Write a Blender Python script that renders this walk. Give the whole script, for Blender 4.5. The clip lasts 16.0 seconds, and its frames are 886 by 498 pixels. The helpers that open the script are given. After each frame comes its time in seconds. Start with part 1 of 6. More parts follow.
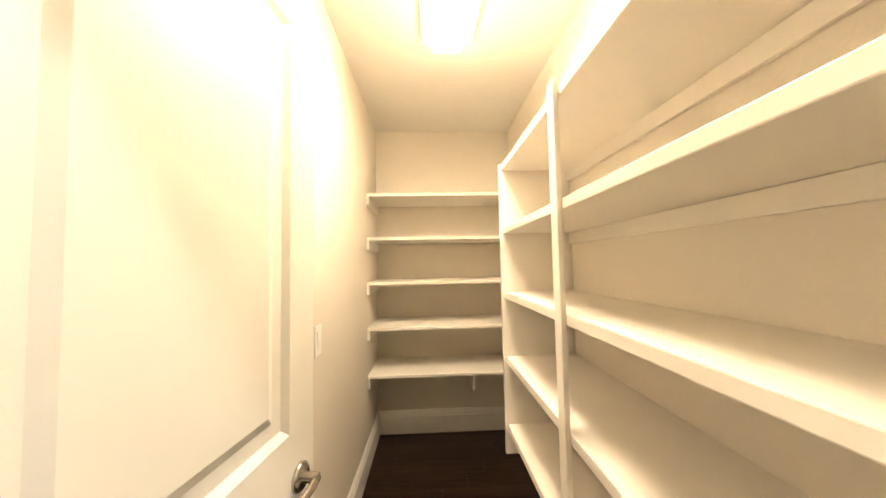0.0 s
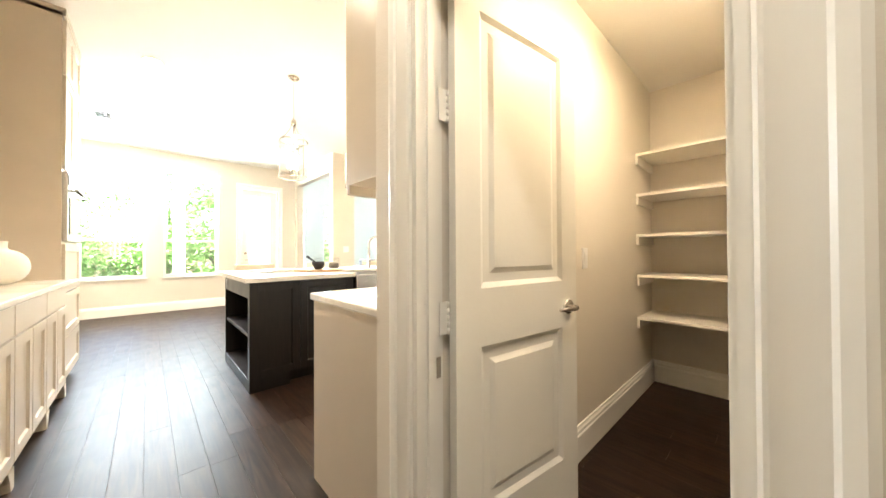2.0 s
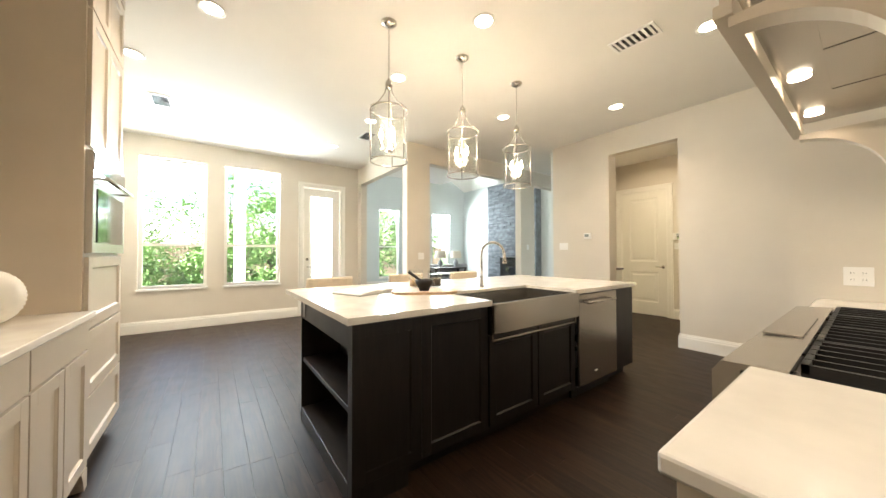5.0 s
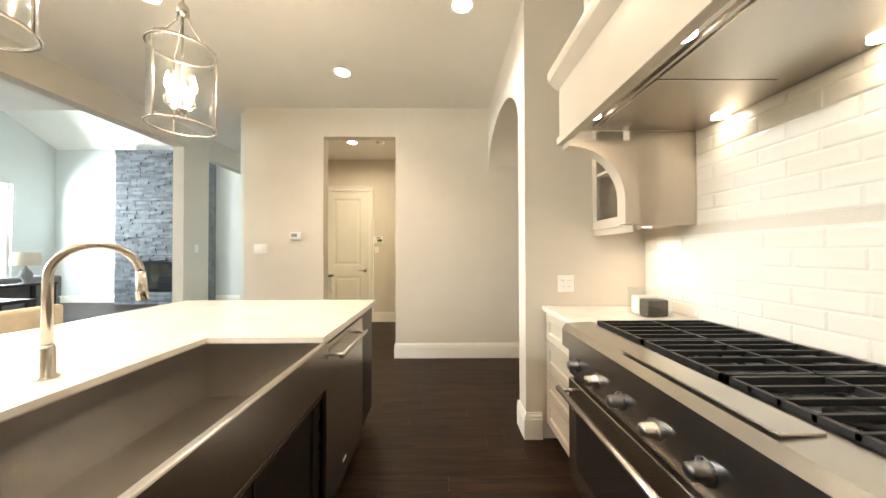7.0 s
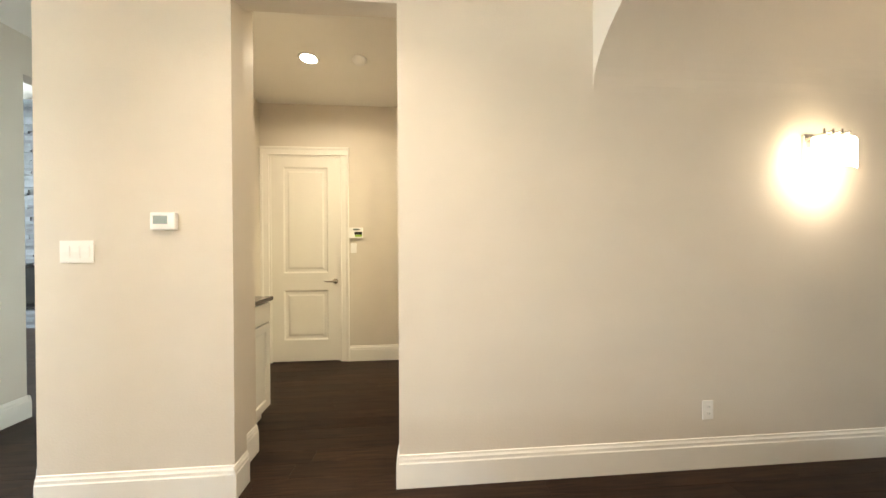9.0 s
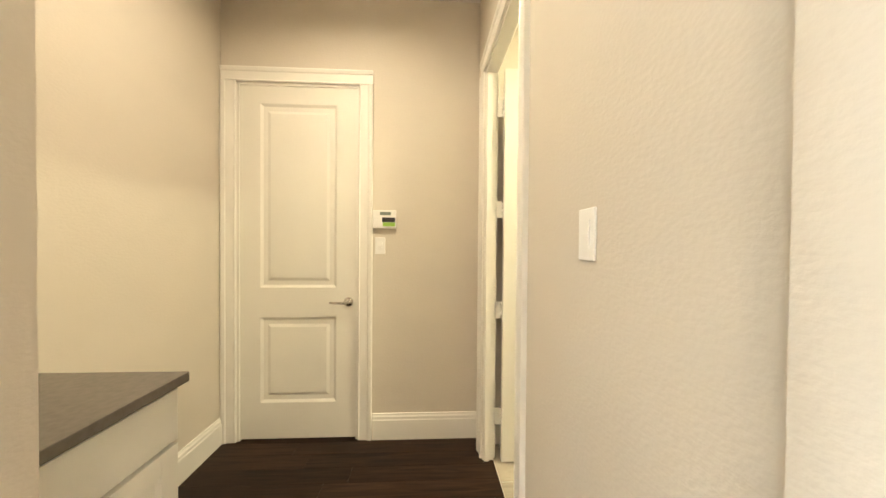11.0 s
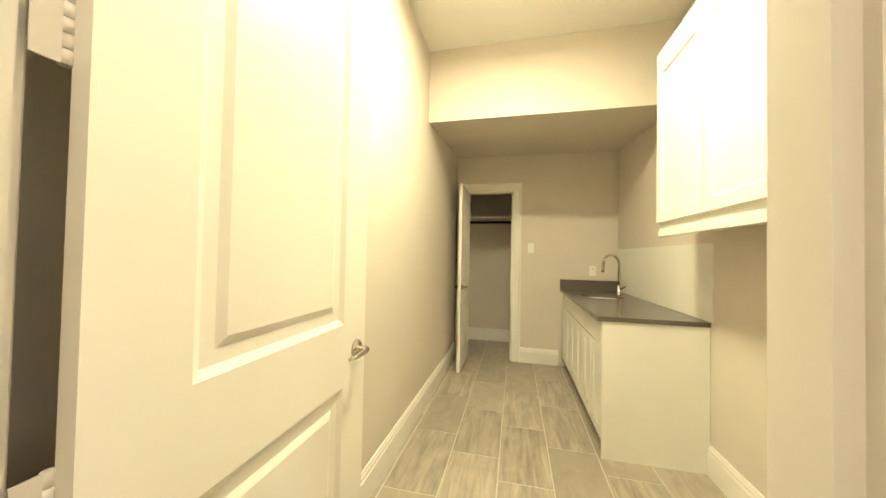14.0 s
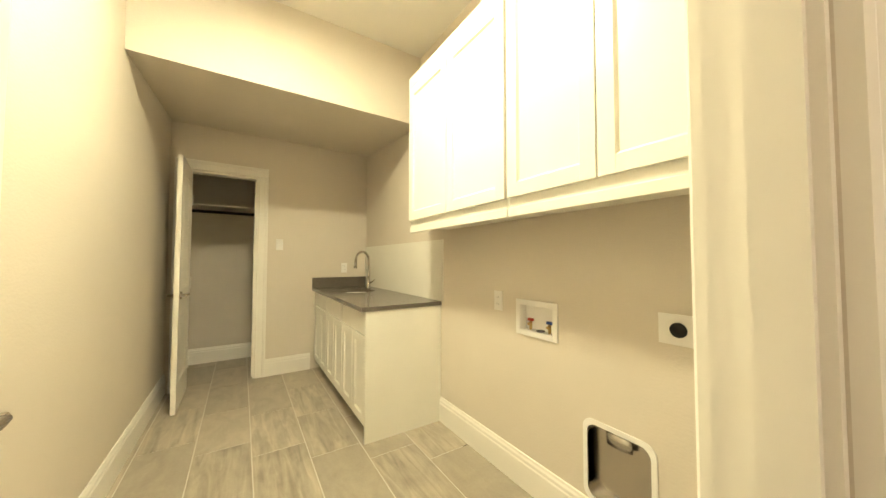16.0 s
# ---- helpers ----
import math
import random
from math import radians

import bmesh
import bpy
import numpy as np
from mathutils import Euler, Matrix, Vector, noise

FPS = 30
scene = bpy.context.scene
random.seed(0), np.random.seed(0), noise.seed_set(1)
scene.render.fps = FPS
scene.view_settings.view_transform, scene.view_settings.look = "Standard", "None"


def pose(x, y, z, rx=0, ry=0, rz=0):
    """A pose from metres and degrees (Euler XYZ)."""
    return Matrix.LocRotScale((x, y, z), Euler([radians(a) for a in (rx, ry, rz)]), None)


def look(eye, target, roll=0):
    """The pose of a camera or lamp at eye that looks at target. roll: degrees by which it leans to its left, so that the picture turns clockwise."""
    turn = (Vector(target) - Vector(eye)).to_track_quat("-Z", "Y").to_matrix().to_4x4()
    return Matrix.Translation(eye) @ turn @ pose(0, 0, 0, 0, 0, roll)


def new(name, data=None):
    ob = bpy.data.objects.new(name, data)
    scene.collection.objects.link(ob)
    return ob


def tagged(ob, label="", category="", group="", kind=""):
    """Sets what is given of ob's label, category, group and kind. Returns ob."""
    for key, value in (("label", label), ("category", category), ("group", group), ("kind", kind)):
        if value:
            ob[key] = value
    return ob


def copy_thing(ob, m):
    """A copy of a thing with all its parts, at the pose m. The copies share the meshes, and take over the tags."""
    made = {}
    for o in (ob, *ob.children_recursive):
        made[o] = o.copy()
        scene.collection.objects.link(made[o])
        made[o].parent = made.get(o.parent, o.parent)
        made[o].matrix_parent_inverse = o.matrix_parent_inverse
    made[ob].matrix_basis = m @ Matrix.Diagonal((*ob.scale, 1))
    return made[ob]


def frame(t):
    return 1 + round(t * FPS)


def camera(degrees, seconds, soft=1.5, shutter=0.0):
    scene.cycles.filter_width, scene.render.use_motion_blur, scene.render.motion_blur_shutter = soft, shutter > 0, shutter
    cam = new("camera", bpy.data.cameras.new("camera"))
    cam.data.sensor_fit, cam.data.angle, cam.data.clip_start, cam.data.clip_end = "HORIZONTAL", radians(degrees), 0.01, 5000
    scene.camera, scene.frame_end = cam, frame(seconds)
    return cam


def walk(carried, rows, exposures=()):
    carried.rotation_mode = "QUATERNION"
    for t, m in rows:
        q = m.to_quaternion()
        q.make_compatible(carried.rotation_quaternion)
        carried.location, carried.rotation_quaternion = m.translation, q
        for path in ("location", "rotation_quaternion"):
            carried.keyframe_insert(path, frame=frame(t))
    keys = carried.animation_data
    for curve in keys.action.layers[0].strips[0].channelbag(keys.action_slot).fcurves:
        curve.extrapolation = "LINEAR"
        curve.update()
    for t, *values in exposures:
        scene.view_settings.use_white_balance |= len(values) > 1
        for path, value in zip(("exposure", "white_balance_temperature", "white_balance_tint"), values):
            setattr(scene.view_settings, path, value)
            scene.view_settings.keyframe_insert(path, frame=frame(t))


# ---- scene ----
cam = camera(109.3, 16.0)
PATH = [
    (0, (2.595, -4.4, 1.364), (2.681, -2.404, 1.462), -1.1),
    (0.5, (2.588, -4.409, 1.24), (2.763, -2.419, 1.322), -1.3),
    (1, (2.589, -4.573, 1.061), (2.733, -2.579, 1.12), -1),
    (1.2, (2.599, -4.684, 1.01), (2.603, -2.69, 1.083), -0.8),
    (1.5, (2.652, -4.823, 0.967), (2.155, -2.888, 1.057), -0.6),
    (2, (2.90, -4.948, 1.12), (1.445, -3.576, 1.138), -0.3),
    (2.5, (2.94, -4.874, 1.24), (1.067, -4.171, 1.26), -0.5),
    (3, (2.724, -4.849, 1.293), (0.756, -4.49, 1.3), -0.5),
    (3.5, (2.387, -4.867, 1.268), (0.4, -4.646, 1.273), -0.1),
    (4, (2.028, -4.929, 1.23), (0.041, -4.707, 1.244), 0.1),
    (4.5, (1.75, -4.973, 1.212), (-0.158, -4.373, 1.237), -0),
    (5, (1.485, -4.891, 1.213), (-0.126, -3.706, 1.245), -0.1),
    (7.3, (0.493, -3.604, 1.304), (0.596, -1.607, 1.324), -0.3),
    (7.5, (0.449, -3.408, 1.315), (0.579, -1.412, 1.326), -0.4),
    (8, (0.348, -2.885, 1.334), (0.51, -0.891, 1.335), -0.3),
    (8.5, (0.228, -2.317, 1.368), (0.395, -0.324, 1.354), -0.3),
    (9, (0.122, -1.785, 1.355), (0.282, 0.208, 1.344), -0.3),
    (9.2, (0.083, -1.564, 1.366), (0.234, 0.43, 1.349), -0.3),
    (9.7, (0.077, -1.183, 1.354), (0.191, 0.807, 1.336), -0.2),
    (11.3, (-0.396, 0.04, 1.36), (-0.288, 2.036, 1.333), 0.6),
    (11.5, (-0.428, 0.144, 1.347), (-0.285, 2.138, 1.323), 0.7),
    (12, (-0.532, 0.429, 1.321), (-0.111, 2.384, 1.303), 1.1),
    (12.5, (-0.524, 0.73, 1.354), (0.398, 2.502, 1.264), 1.8),
    (13, (-0.439, 0.957, 1.319), (0.931, 2.414, 1.271), 2.3),
    (13.5, (-0.289, 1.126, 1.28), (1.431, 2.146, 1.306), 1.4),
    (14, (-0.135, 1.223, 1.29), (1.813, 1.673, 1.33), 1.1),
    (14.5, (0.035, 1.268, 1.287), (2.027, 1.089, 1.339), 0.7),
    (15, (0.177, 1.327, 1.281), (2.084, 0.726, 1.337), 0.4),
    (15.5, (0.184, 1.382, 1.241), (2.007, 0.561, 1.302), 0.2),
    (16, (0.008, 1.383, 1.232), (1.692, 0.306, 1.304), 0.1),
]
EXPO = [(0, 4.35), (1.0, 4.4), (1.5, 4.25), (2.0, 3.95), (2.5, 3.35), (3.0, 3.3), (3.5, 3.1), (4.3, 3.0), (5.2, 3.0), (7.3, 3.15), (8.5, 3.2), (9.2, 3.3), (11.3, 3.3), (13, 3.32), (16, 3.32)]
walk(cam, [(t, look(e, g, r)) for t, e, g, r in PATH], EXPO)


# ---- world, sun, sky ----
world = bpy.data.worlds.new("sky")
scene.world = world
world.use_nodes = True
_n, _l = world.node_tree.nodes, world.node_tree.links
_sky = _n.new("ShaderNodeTexSky")
_sky.sky_type, _sky.sun_disc = "NISHITA", False
_sky.sun_elevation, _sky.sun_rotation = radians(48), radians(200)
_l.new(_sky.outputs[0], _n["Background"].inputs[0])
_n["Background"].inputs[1].default_value = 0.15
_sun = new("sun", bpy.data.lights.new("sun", "SUN"))
_sun.data.energy, _sun.data.angle, _sun.data.color = 5.0, radians(0.6), (1.0, 0.95, 0.88)
_sun.matrix_world = look((0, -20, 20), (-6, 0, 0))


def lamp(x, y, z, watts, size, col, target=None, kind="AREA", spread=160):
    """A real lamp's light: a small disc that shines down, or a point for a bare bulb."""
    d = bpy.data.lights.new("lamp_light", kind)
    d.energy, d.color = watts * 0.25, col
    if kind == "AREA":
        d.shape, d.size, d.spread = "DISK", size, radians(spread)
    else:
        d.shadow_soft_size = size
    ob = new("lamp_light", d)
    ob.matrix_world = look((x, y, z), target or (x, y + 1e-4, 0))
    return ob


def window_light(centre, target, w, h, watts):
    """The sky's light in a window's opening."""
    d = bpy.data.lights.new("window_light", "AREA")
    d.shape, d.size, d.size_y, d.energy, d.color = "RECTANGLE", w, h, watts, (0.86, 0.95, 1.0)
    ob = new("window_light", d)
    ob.matrix_world = look(centre, target)
    return ob


WARM = (1.0, 0.815, 0.635)
HALL = (1.0, 0.835, 0.60)
SOFT = (1.0, 0.91, 0.60)

# ---- materials ----


def mat(name, col, rough=0.5, metal=0.0, var=0.06, scale=6.0, bump=0.0, bscale=40.0, coat=0.0, stretch=(1, 1, 1), obrand=0.0, island=0.0, trans=0.0, ior=1.45, emit=None, power=0.0, fine=0.0):
    """A painted, stone, metal or glass surface: base colour with cloudy variation, fine grain and relief."""
    m = bpy.data.materials.new(name)
    m.use_nodes = True
    n, l = m.node_tree.nodes, m.node_tree.links
    b = n["Principled BSDF"]
    b.inputs["Roughness"].default_value, b.inputs["Metallic"].default_value = rough, metal
    b.inputs["Coat Weight"].default_value = coat
    b.inputs["Coat Roughness"].default_value = 0.08
    b.inputs["Transmission Weight"].default_value, b.inputs["IOR"].default_value = trans, ior
    if emit:
        b.inputs["Emission Color"].default_value, b.inputs["Emission Strength"].default_value = (*emit, 1), power
    co = n.new("ShaderNodeTexCoord")
    mp = n.new("ShaderNodeMapping")
    mp.inputs["Scale"].default_value = stretch
    l.new(co.outputs["Object"], mp.inputs["Vector"])
    nz = n.new("ShaderNodeTexNoise")
    nz.inputs["Scale"].default_value, nz.inputs["Detail"].default_value = scale, 6
    l.new(mp.outputs[0], nz.inputs["Vector"])
    ramp = n.new("ShaderNodeMapRange")
    ramp.inputs["From Min"].default_value, ramp.inputs["From Max"].default_value = 0.3, 0.7
    ramp.inputs["To Min"].default_value, ramp.inputs["To Max"].default_value = 1 - var, 1 + var
    l.new(nz.outputs["Fac"], ramp.inputs["Value"])
    fac = ramp.outputs["Result"]
    if obrand or island:
        src = n.new("ShaderNodeObjectInfo").outputs["Random"] if obrand else n.new("ShaderNodeNewGeometry").outputs["Random Per Island"]
        r2 = n.new("ShaderNodeMapRange")
        r2.inputs["To Min"].default_value, r2.inputs["To Max"].default_value = 1 - (obrand or island), 1 + (obrand or island)
        l.new(src, r2.inputs["Value"])
        mu = n.new("ShaderNodeMath")
        mu.operation = "MULTIPLY"
        l.new(fac, mu.inputs[0]), l.new(r2.outputs["Result"], mu.inputs[1])
        fac = mu.outputs[0]
    sc = n.new("ShaderNodeVectorMath")
    sc.operation = "SCALE"
    sc.inputs[0].default_value = col
    l.new(fac, sc.inputs["Scale"])
    l.new(sc.outputs["Vector"], b.inputs["Base Color"])
    rr = n.new("ShaderNodeMapRange")
    rr.inputs["To Min"].default_value, rr.inputs["To Max"].default_value = max(0.02, rough * 0.8), min(1, rough * 1.2)
    l.new(nz.outputs["Fac"], rr.inputs["Value"])
    l.new(rr.outputs["Result"], b.inputs["Roughness"])
    if bump:
        bn = n.new("ShaderNodeTexNoise")
        bn.inputs["Scale"].default_value, bn.inputs["Detail"].default_value = bscale, 4
        l.new(mp.outputs[0], bn.inputs["Vector"])
        bp = n.new("ShaderNodeBump")
        bp.inputs["Strength"].default_value, bp.inputs["Distance"].default_value = bump, 0.01
        l.new(bn.outputs["Fac"], bp.inputs["Height"])
        l.new(bp.outputs["Normal"], b.inputs["Normal"])
    return m


def wood_mat(name, dark, light, rough=0.35, along=0, obrand=0.25, island=0.0, coat=0.0):
    """Wood with grain along one axis; each board its own tone."""
    m = mat(name, light, rough, coat=coat)
    n, l = m.node_tree.nodes, m.node_tree.links
    b = n["Principled BSDF"]
    co = n.new("ShaderNodeTexCoord")
    info = n.new("ShaderNodeObjectInfo").outputs["Random"] if obrand else n.new("ShaderNodeNewGeometry").outputs["Random Per Island"]
    off = n.new("ShaderNodeMath")
    off.operation = "MULTIPLY"
    off.inputs[1].default_value = 37.0
    l.new(info, off.inputs[0])
    add = n.new("ShaderNodeVectorMath")
    add.operation = "ADD"
    l.new(co.outputs["Object"], add.inputs[0]), l.new(off.outputs[0], add.inputs[1])
    mp = n.new("ShaderNodeMapping")
    s = [14.0, 14.0, 14.0]
    s[along] = 1.1
    mp.inputs["Scale"].default_value = s
    l.new(add.outputs[0], mp.inputs["Vector"])
    g = n.new("ShaderNodeTexNoise")
    g.inputs["Scale"].default_value, g.inputs["Detail"].default_value, g.inputs["Distortion"].default_value = 2.2, 8, 1.2
    l.new(mp.outputs[0], g.inputs["Vector"])
    mx = n.new("ShaderNodeMix")
    mx.data_type = "RGBA"
    mx.inputs["A"].default_value, mx.inputs["B"].default_value = (*dark, 1), (*light, 1)
    mr = n.new("ShaderNodeMapRange")
    mr.inputs["From Min"].default_value, mr.inputs["From Max"].default_value = 0.3, 0.7
    l.new(g.outputs["Fac"], mr.inputs["Value"]), l.new(mr.outputs["Result"], mx.inputs["Factor"])
    tone = n.new("ShaderNodeMapRange")
    k = obrand or island
    tone.inputs["To Min"].default_value, tone.inputs["To Max"].default_value = 1 - k, 1 + k
    l.new(info, tone.inputs["Value"])
    sc = n.new("ShaderNodeVectorMath")
    sc.operation = "SCALE"
    l.new(mx.outputs["Result"], sc.inputs[0]), l.new(tone.outputs["Result"], sc.inputs["Scale"])
    l.new(sc.outputs["Vector"], b.inputs["Base Color"])
    bp = n.new("ShaderNodeBump")
    bp.inputs["Strength"].default_value, bp.inputs["Distance"].default_value = 0.08, 0.004
    l.new(g.outputs["Fac"], bp.inputs["Height"])
    l.new(bp.outputs["Normal"], b.inputs["Normal"])
    return m


def floor_tile_mat():
    """Grey-beige stone-look porcelain: clouds on every tile, long veins on some of them."""
    m = mat("grey_veined_floor_tile", (0.38, 0.335, 0.26), 0.34, bump=0.03, bscale=60)
    n, l = m.node_tree.nodes, m.node_tree.links
    b = n["Principled BSDF"]
    rnd = n.new("ShaderNodeObjectInfo").outputs["Random"]
    co = n.new("ShaderNodeTexCoord")

    def math_node(op, a, c, d=None):
        k = n.new("ShaderNodeMath")
        k.operation = op
        for i, v in enumerate((a, c, d)):
            if v is None:
                continue
            if isinstance(v, (int, float)):
                k.inputs[i].default_value = v
            else:
                l.new(v, k.inputs[i])
        return k.outputs[0]
    off = math_node("MULTIPLY", rnd, 53.0)
    add = n.new("ShaderNodeVectorMath")
    add.operation = "ADD"
    l.new(co.outputs["Object"], add.inputs[0]), l.new(off, add.inputs[1])

    def noise(scale, detail, stretch, warp):
        mp = n.new("ShaderNodeMapping")
        mp.inputs["Scale"].default_value = stretch
        l.new(add.outputs[0], mp.inputs["Vector"])
        t = n.new("ShaderNodeTexNoise")
        t.inputs["Scale"].default_value, t.inputs["Detail"].default_value, t.inputs["Distortion"].default_value = scale, detail, warp
        l.new(mp.outputs[0], t.inputs["Vector"])
        return math_node("SUBTRACT", t.outputs["Fac"], 0.5)
    clouds, veins, fine = noise(4.5, 7, (1, 1.6, 1), 1.0), noise(2.6, 8, (1.1, 9, 1), 0.8), noise(70, 3, (1, 1, 1), 0.0)
    pick = math_node("GREATER_THAN", math_node("FRACT", math_node("MULTIPLY", rnd, 7.31), 0.0), 0.52)
    f = math_node("MULTIPLY_ADD", clouds, 0.62, 1.0)
    f = math_node("ADD", f, math_node("MULTIPLY", math_node("MULTIPLY", veins, 1.25), math_node("MULTIPLY_ADD", pick, 0.85, 0.15)))
    f = math_node("MULTIPLY_ADD", fine, 0.16, f)
    f = math_node("MULTIPLY", f, math_node("MULTIPLY_ADD", rnd, 0.20, 0.90))
    sc = n.new("ShaderNodeVectorMath")
    sc.operation = "SCALE"
    sc.inputs[0].default_value = (0.38, 0.335, 0.26)
    l.new(f, sc.inputs["Scale"])
    l.new(sc.outputs["Vector"], b.inputs["Base Color"])
    return m


M_WALL = mat("wall_paint", (0.66, 0.60, 0.51), 0.68, var=0.025, scale=2, bump=0.11, bscale=75, stretch=(1, 1, 1.5))
M_WALLC = mat("living_wall_paint", (0.62, 0.65, 0.63), 0.7, var=0.02, scale=2, bump=0.08, bscale=90)
M_CEIL = mat("ceiling_paint", (0.80, 0.77, 0.71), 0.8, var=0.02, scale=2, bump=0.06, bscale=110)
M_TRIM = mat("white_trim_paint", (0.82, 0.79, 0.72), 0.35, var=0.02, scale=3)
M_DOOR = mat("white_door_paint", (0.80, 0.77, 0.69), 0.38, var=0.02, scale=3, bump=0.03, bscale=60)
M_CAB = mat("greige_cabinet_paint", (0.53, 0.455, 0.355), 0.32, var=0.03, scale=4, bump=0.02, bscale=50)
M_CABW = mat("white_cabinet_paint", (0.80, 0.78, 0.70), 0.32, var=0.02, scale=4)
M_SHELF = mat("pantry_shelf_paint", (0.80, 0.75, 0.66), 0.45, var=0.03, scale=5, bump=0.04, bscale=60)
M_PANTRY = mat("pantry_wall_paint", (0.72, 0.66, 0.56), 0.7, var=0.02, scale=2, bump=0.08, bscale=90)
M_QUARTZ = mat("cream_quartz", (0.70, 0.655, 0.58), 0.16, var=0.07, scale=7, coat=0.2)
M_GREYTOP = mat("grey_quartz", (0.135, 0.118, 0.100), 0.18, var=0.10, scale=60)
M_TILE = mat("glazed_tile", (0.78, 0.73, 0.645), 0.12, var=0.02, scale=5, obrand=0.02, bump=0.04, bscale=12, coat=0.3)
M_GROUT = mat("grout", (0.76, 0.71, 0.63), 0.85, var=0.05, scale=30)
M_FTILE = floor_tile_mat()
M_FGROUT = mat("floor_grout", (0.62, 0.59, 0.52), 0.9, var=0.05, scale=30)
M_FLOOR = wood_mat("dark_walnut_plank", (0.008, 0.0045, 0.0028), (0.036, 0.019, 0.0105), 0.42, 0, 0.22)
M_FLOORJ = wood_mat("dark_walnut_plank_far", (0.008, 0.0045, 0.0028), (0.036, 0.019, 0.0105), 0.42, 0, 0.0, 0.2)
M_ESPRESSO = wood_mat("espresso_stained_wood", (0.007, 0.0053, 0.0043), (0.016, 0.0115, 0.0088), 0.38, 2, 0.10)
M_STEEL = mat("brushed_steel", (0.50, 0.47, 0.43), 0.24, 1.0, var=0.02, scale=2)
M_NICKEL = mat("satin_nickel", (0.54, 0.50, 0.45), 0.24, 1.0, var=0.03, scale=20)
M_DARKSTEEL = mat("dark_steel", (0.16, 0.155, 0.15), 0.28, 1.0, var=0.05, scale=10)
M_BLACK = mat("black_iron", (0.018, 0.017, 0.016), 0.5, 0.3, var=0.15, scale=30, bump=0.1, bscale=120)
M_BLACKGLASS = mat("black_glass", (0.012, 0.012, 0.013), 0.05, coat=0.5)
M_PLATE = mat("white_plastic", (0.84, 0.82, 0.78), 0.3, var=0.01)
M_GREYPL = mat("grey_screen", (0.20, 0.23, 0.20), 0.2, var=0.03)
M_GREEN = mat("green_label", (0.30, 0.50, 0.08), 0.5, var=0.05)
M_RED = mat("red_valve", (0.5, 0.06, 0.03), 0.4)
M_BLUE = mat("blue_valve", (0.04, 0.10, 0.35), 0.4)
M_BRASS = mat("brass", (0.55, 0.38, 0.16), 0.3, 1.0)
M_CERAMIC = mat("white_ceramic", (0.78, 0.74, 0.66), 0.3, var=0.03, scale=20)


def glass_mat():
    """Thin clear glass: it lets light straight through and mirrors more at a slant."""
    m = bpy.data.materials.new("clear_glass")
    m.use_nodes = True
    n, l = m.node_tree.nodes, m.node_tree.links
    n.remove(n["Principled BSDF"])
    t, g, mx, fr = n.new("ShaderNodeBsdfTransparent"), n.new("ShaderNodeBsdfGlossy"), n.new("ShaderNodeMixShader"), n.new("ShaderNodeLayerWeight")
    t.inputs["Color"].default_value = (0.97, 0.98, 0.975, 1)
    g.inputs["Roughness"].default_value = 0.03
    pw, ad = n.new("ShaderNodeMath"), n.new("ShaderNodeMath")
    pw.operation, ad.operation = "POWER", "MULTIPLY_ADD"
    pw.inputs[1].default_value, ad.inputs[1].default_value, ad.inputs[2].default_value = 4.0, 0.5, 0.04
    l.new(fr.outputs["Facing"], pw.inputs[0]), l.new(pw.outputs[0], ad.inputs[0])
    l.new(ad.outputs[0], mx.inputs[0]), l.new(t.outputs[0], mx.inputs[1]), l.new(g.outputs[0], mx.inputs[2])
    l.new(mx.outputs[0], n["Material Output"].inputs["Surface"])
    return m


M_GLASS = glass_mat()
M_WOODLT = wood_mat("light_oak", (0.28, 0.17, 0.08), (0.48, 0.31, 0.16), 0.5, 1, 0.05)
M_PAPER = mat("book_paper", (0.62, 0.60, 0.56), 0.7, var=0.15, scale=14)
M_FABRIC = mat("beige_linen", (0.58, 0.50, 0.38), 0.9, var=0.06, scale=30, bump=0.2, bscale=300)
M_GREYFAB = mat("grey_fabric", (0.25, 0.26, 0.27), 0.9, var=0.08, scale=20, bump=0.2, bscale=250)
M_SHADE = mat("lamp_shade_linen", (0.70, 0.64, 0.54), 0.9, var=0.05, scale=30, bump=0.1, bscale=200)
M_STONE = mat("stacked_slate", (0.135, 0.15, 0.165), 0.75, var=0.3, scale=7, bump=0.5, bscale=25, island=0.35)
M_BULB = mat("lit_bulb", (1, 0.9, 0.7), 0.4, emit=(1.0, 0.83, 0.58), power=16)
M_CAN = mat("lit_downlight_lens", (1, 0.95, 0.85), 0.4, emit=(1.0, 0.88, 0.68), power=3.5)
M_TUBE = mat("lit_diffuser", (1, 0.95, 0.85), 0.4, emit=(1.0, 0.84, 0.58), power=1.3)
M_SCONCE = mat("lit_sconce_glass", (1, 0.95, 0.85), 0.4, emit=(1.0, 0.83, 0.58), power=2.0)
M_GRASS = mat("grass", (0.09, 0.16, 0.04), 0.9, var=0.3, scale=3, bump=0.3, bscale=60)
M_LEAF = mat("leaf", (0.14, 0.24, 0.07), 0.6, var=0.2, scale=2, island=0.5)
M_BARK = mat("bark", (0.09, 0.07, 0.05), 0.9, var=0.3, scale=12, bump=0.4, bscale=30)
M_CONCRETE = mat("patio_concrete", (0.42, 0.41, 0.39), 0.85, var=0.1, scale=5, bump=0.1, bscale=60)
M_OUTWHITE = mat("porch_white_paint", (0.78, 0.77, 0.74), 0.6, var=0.03)
M_BRICKOUT = mat("far_fence_wood", (0.22, 0.15, 0.10), 0.85, var=0.25, scale=4, stretch=(6, 6, 0.5))

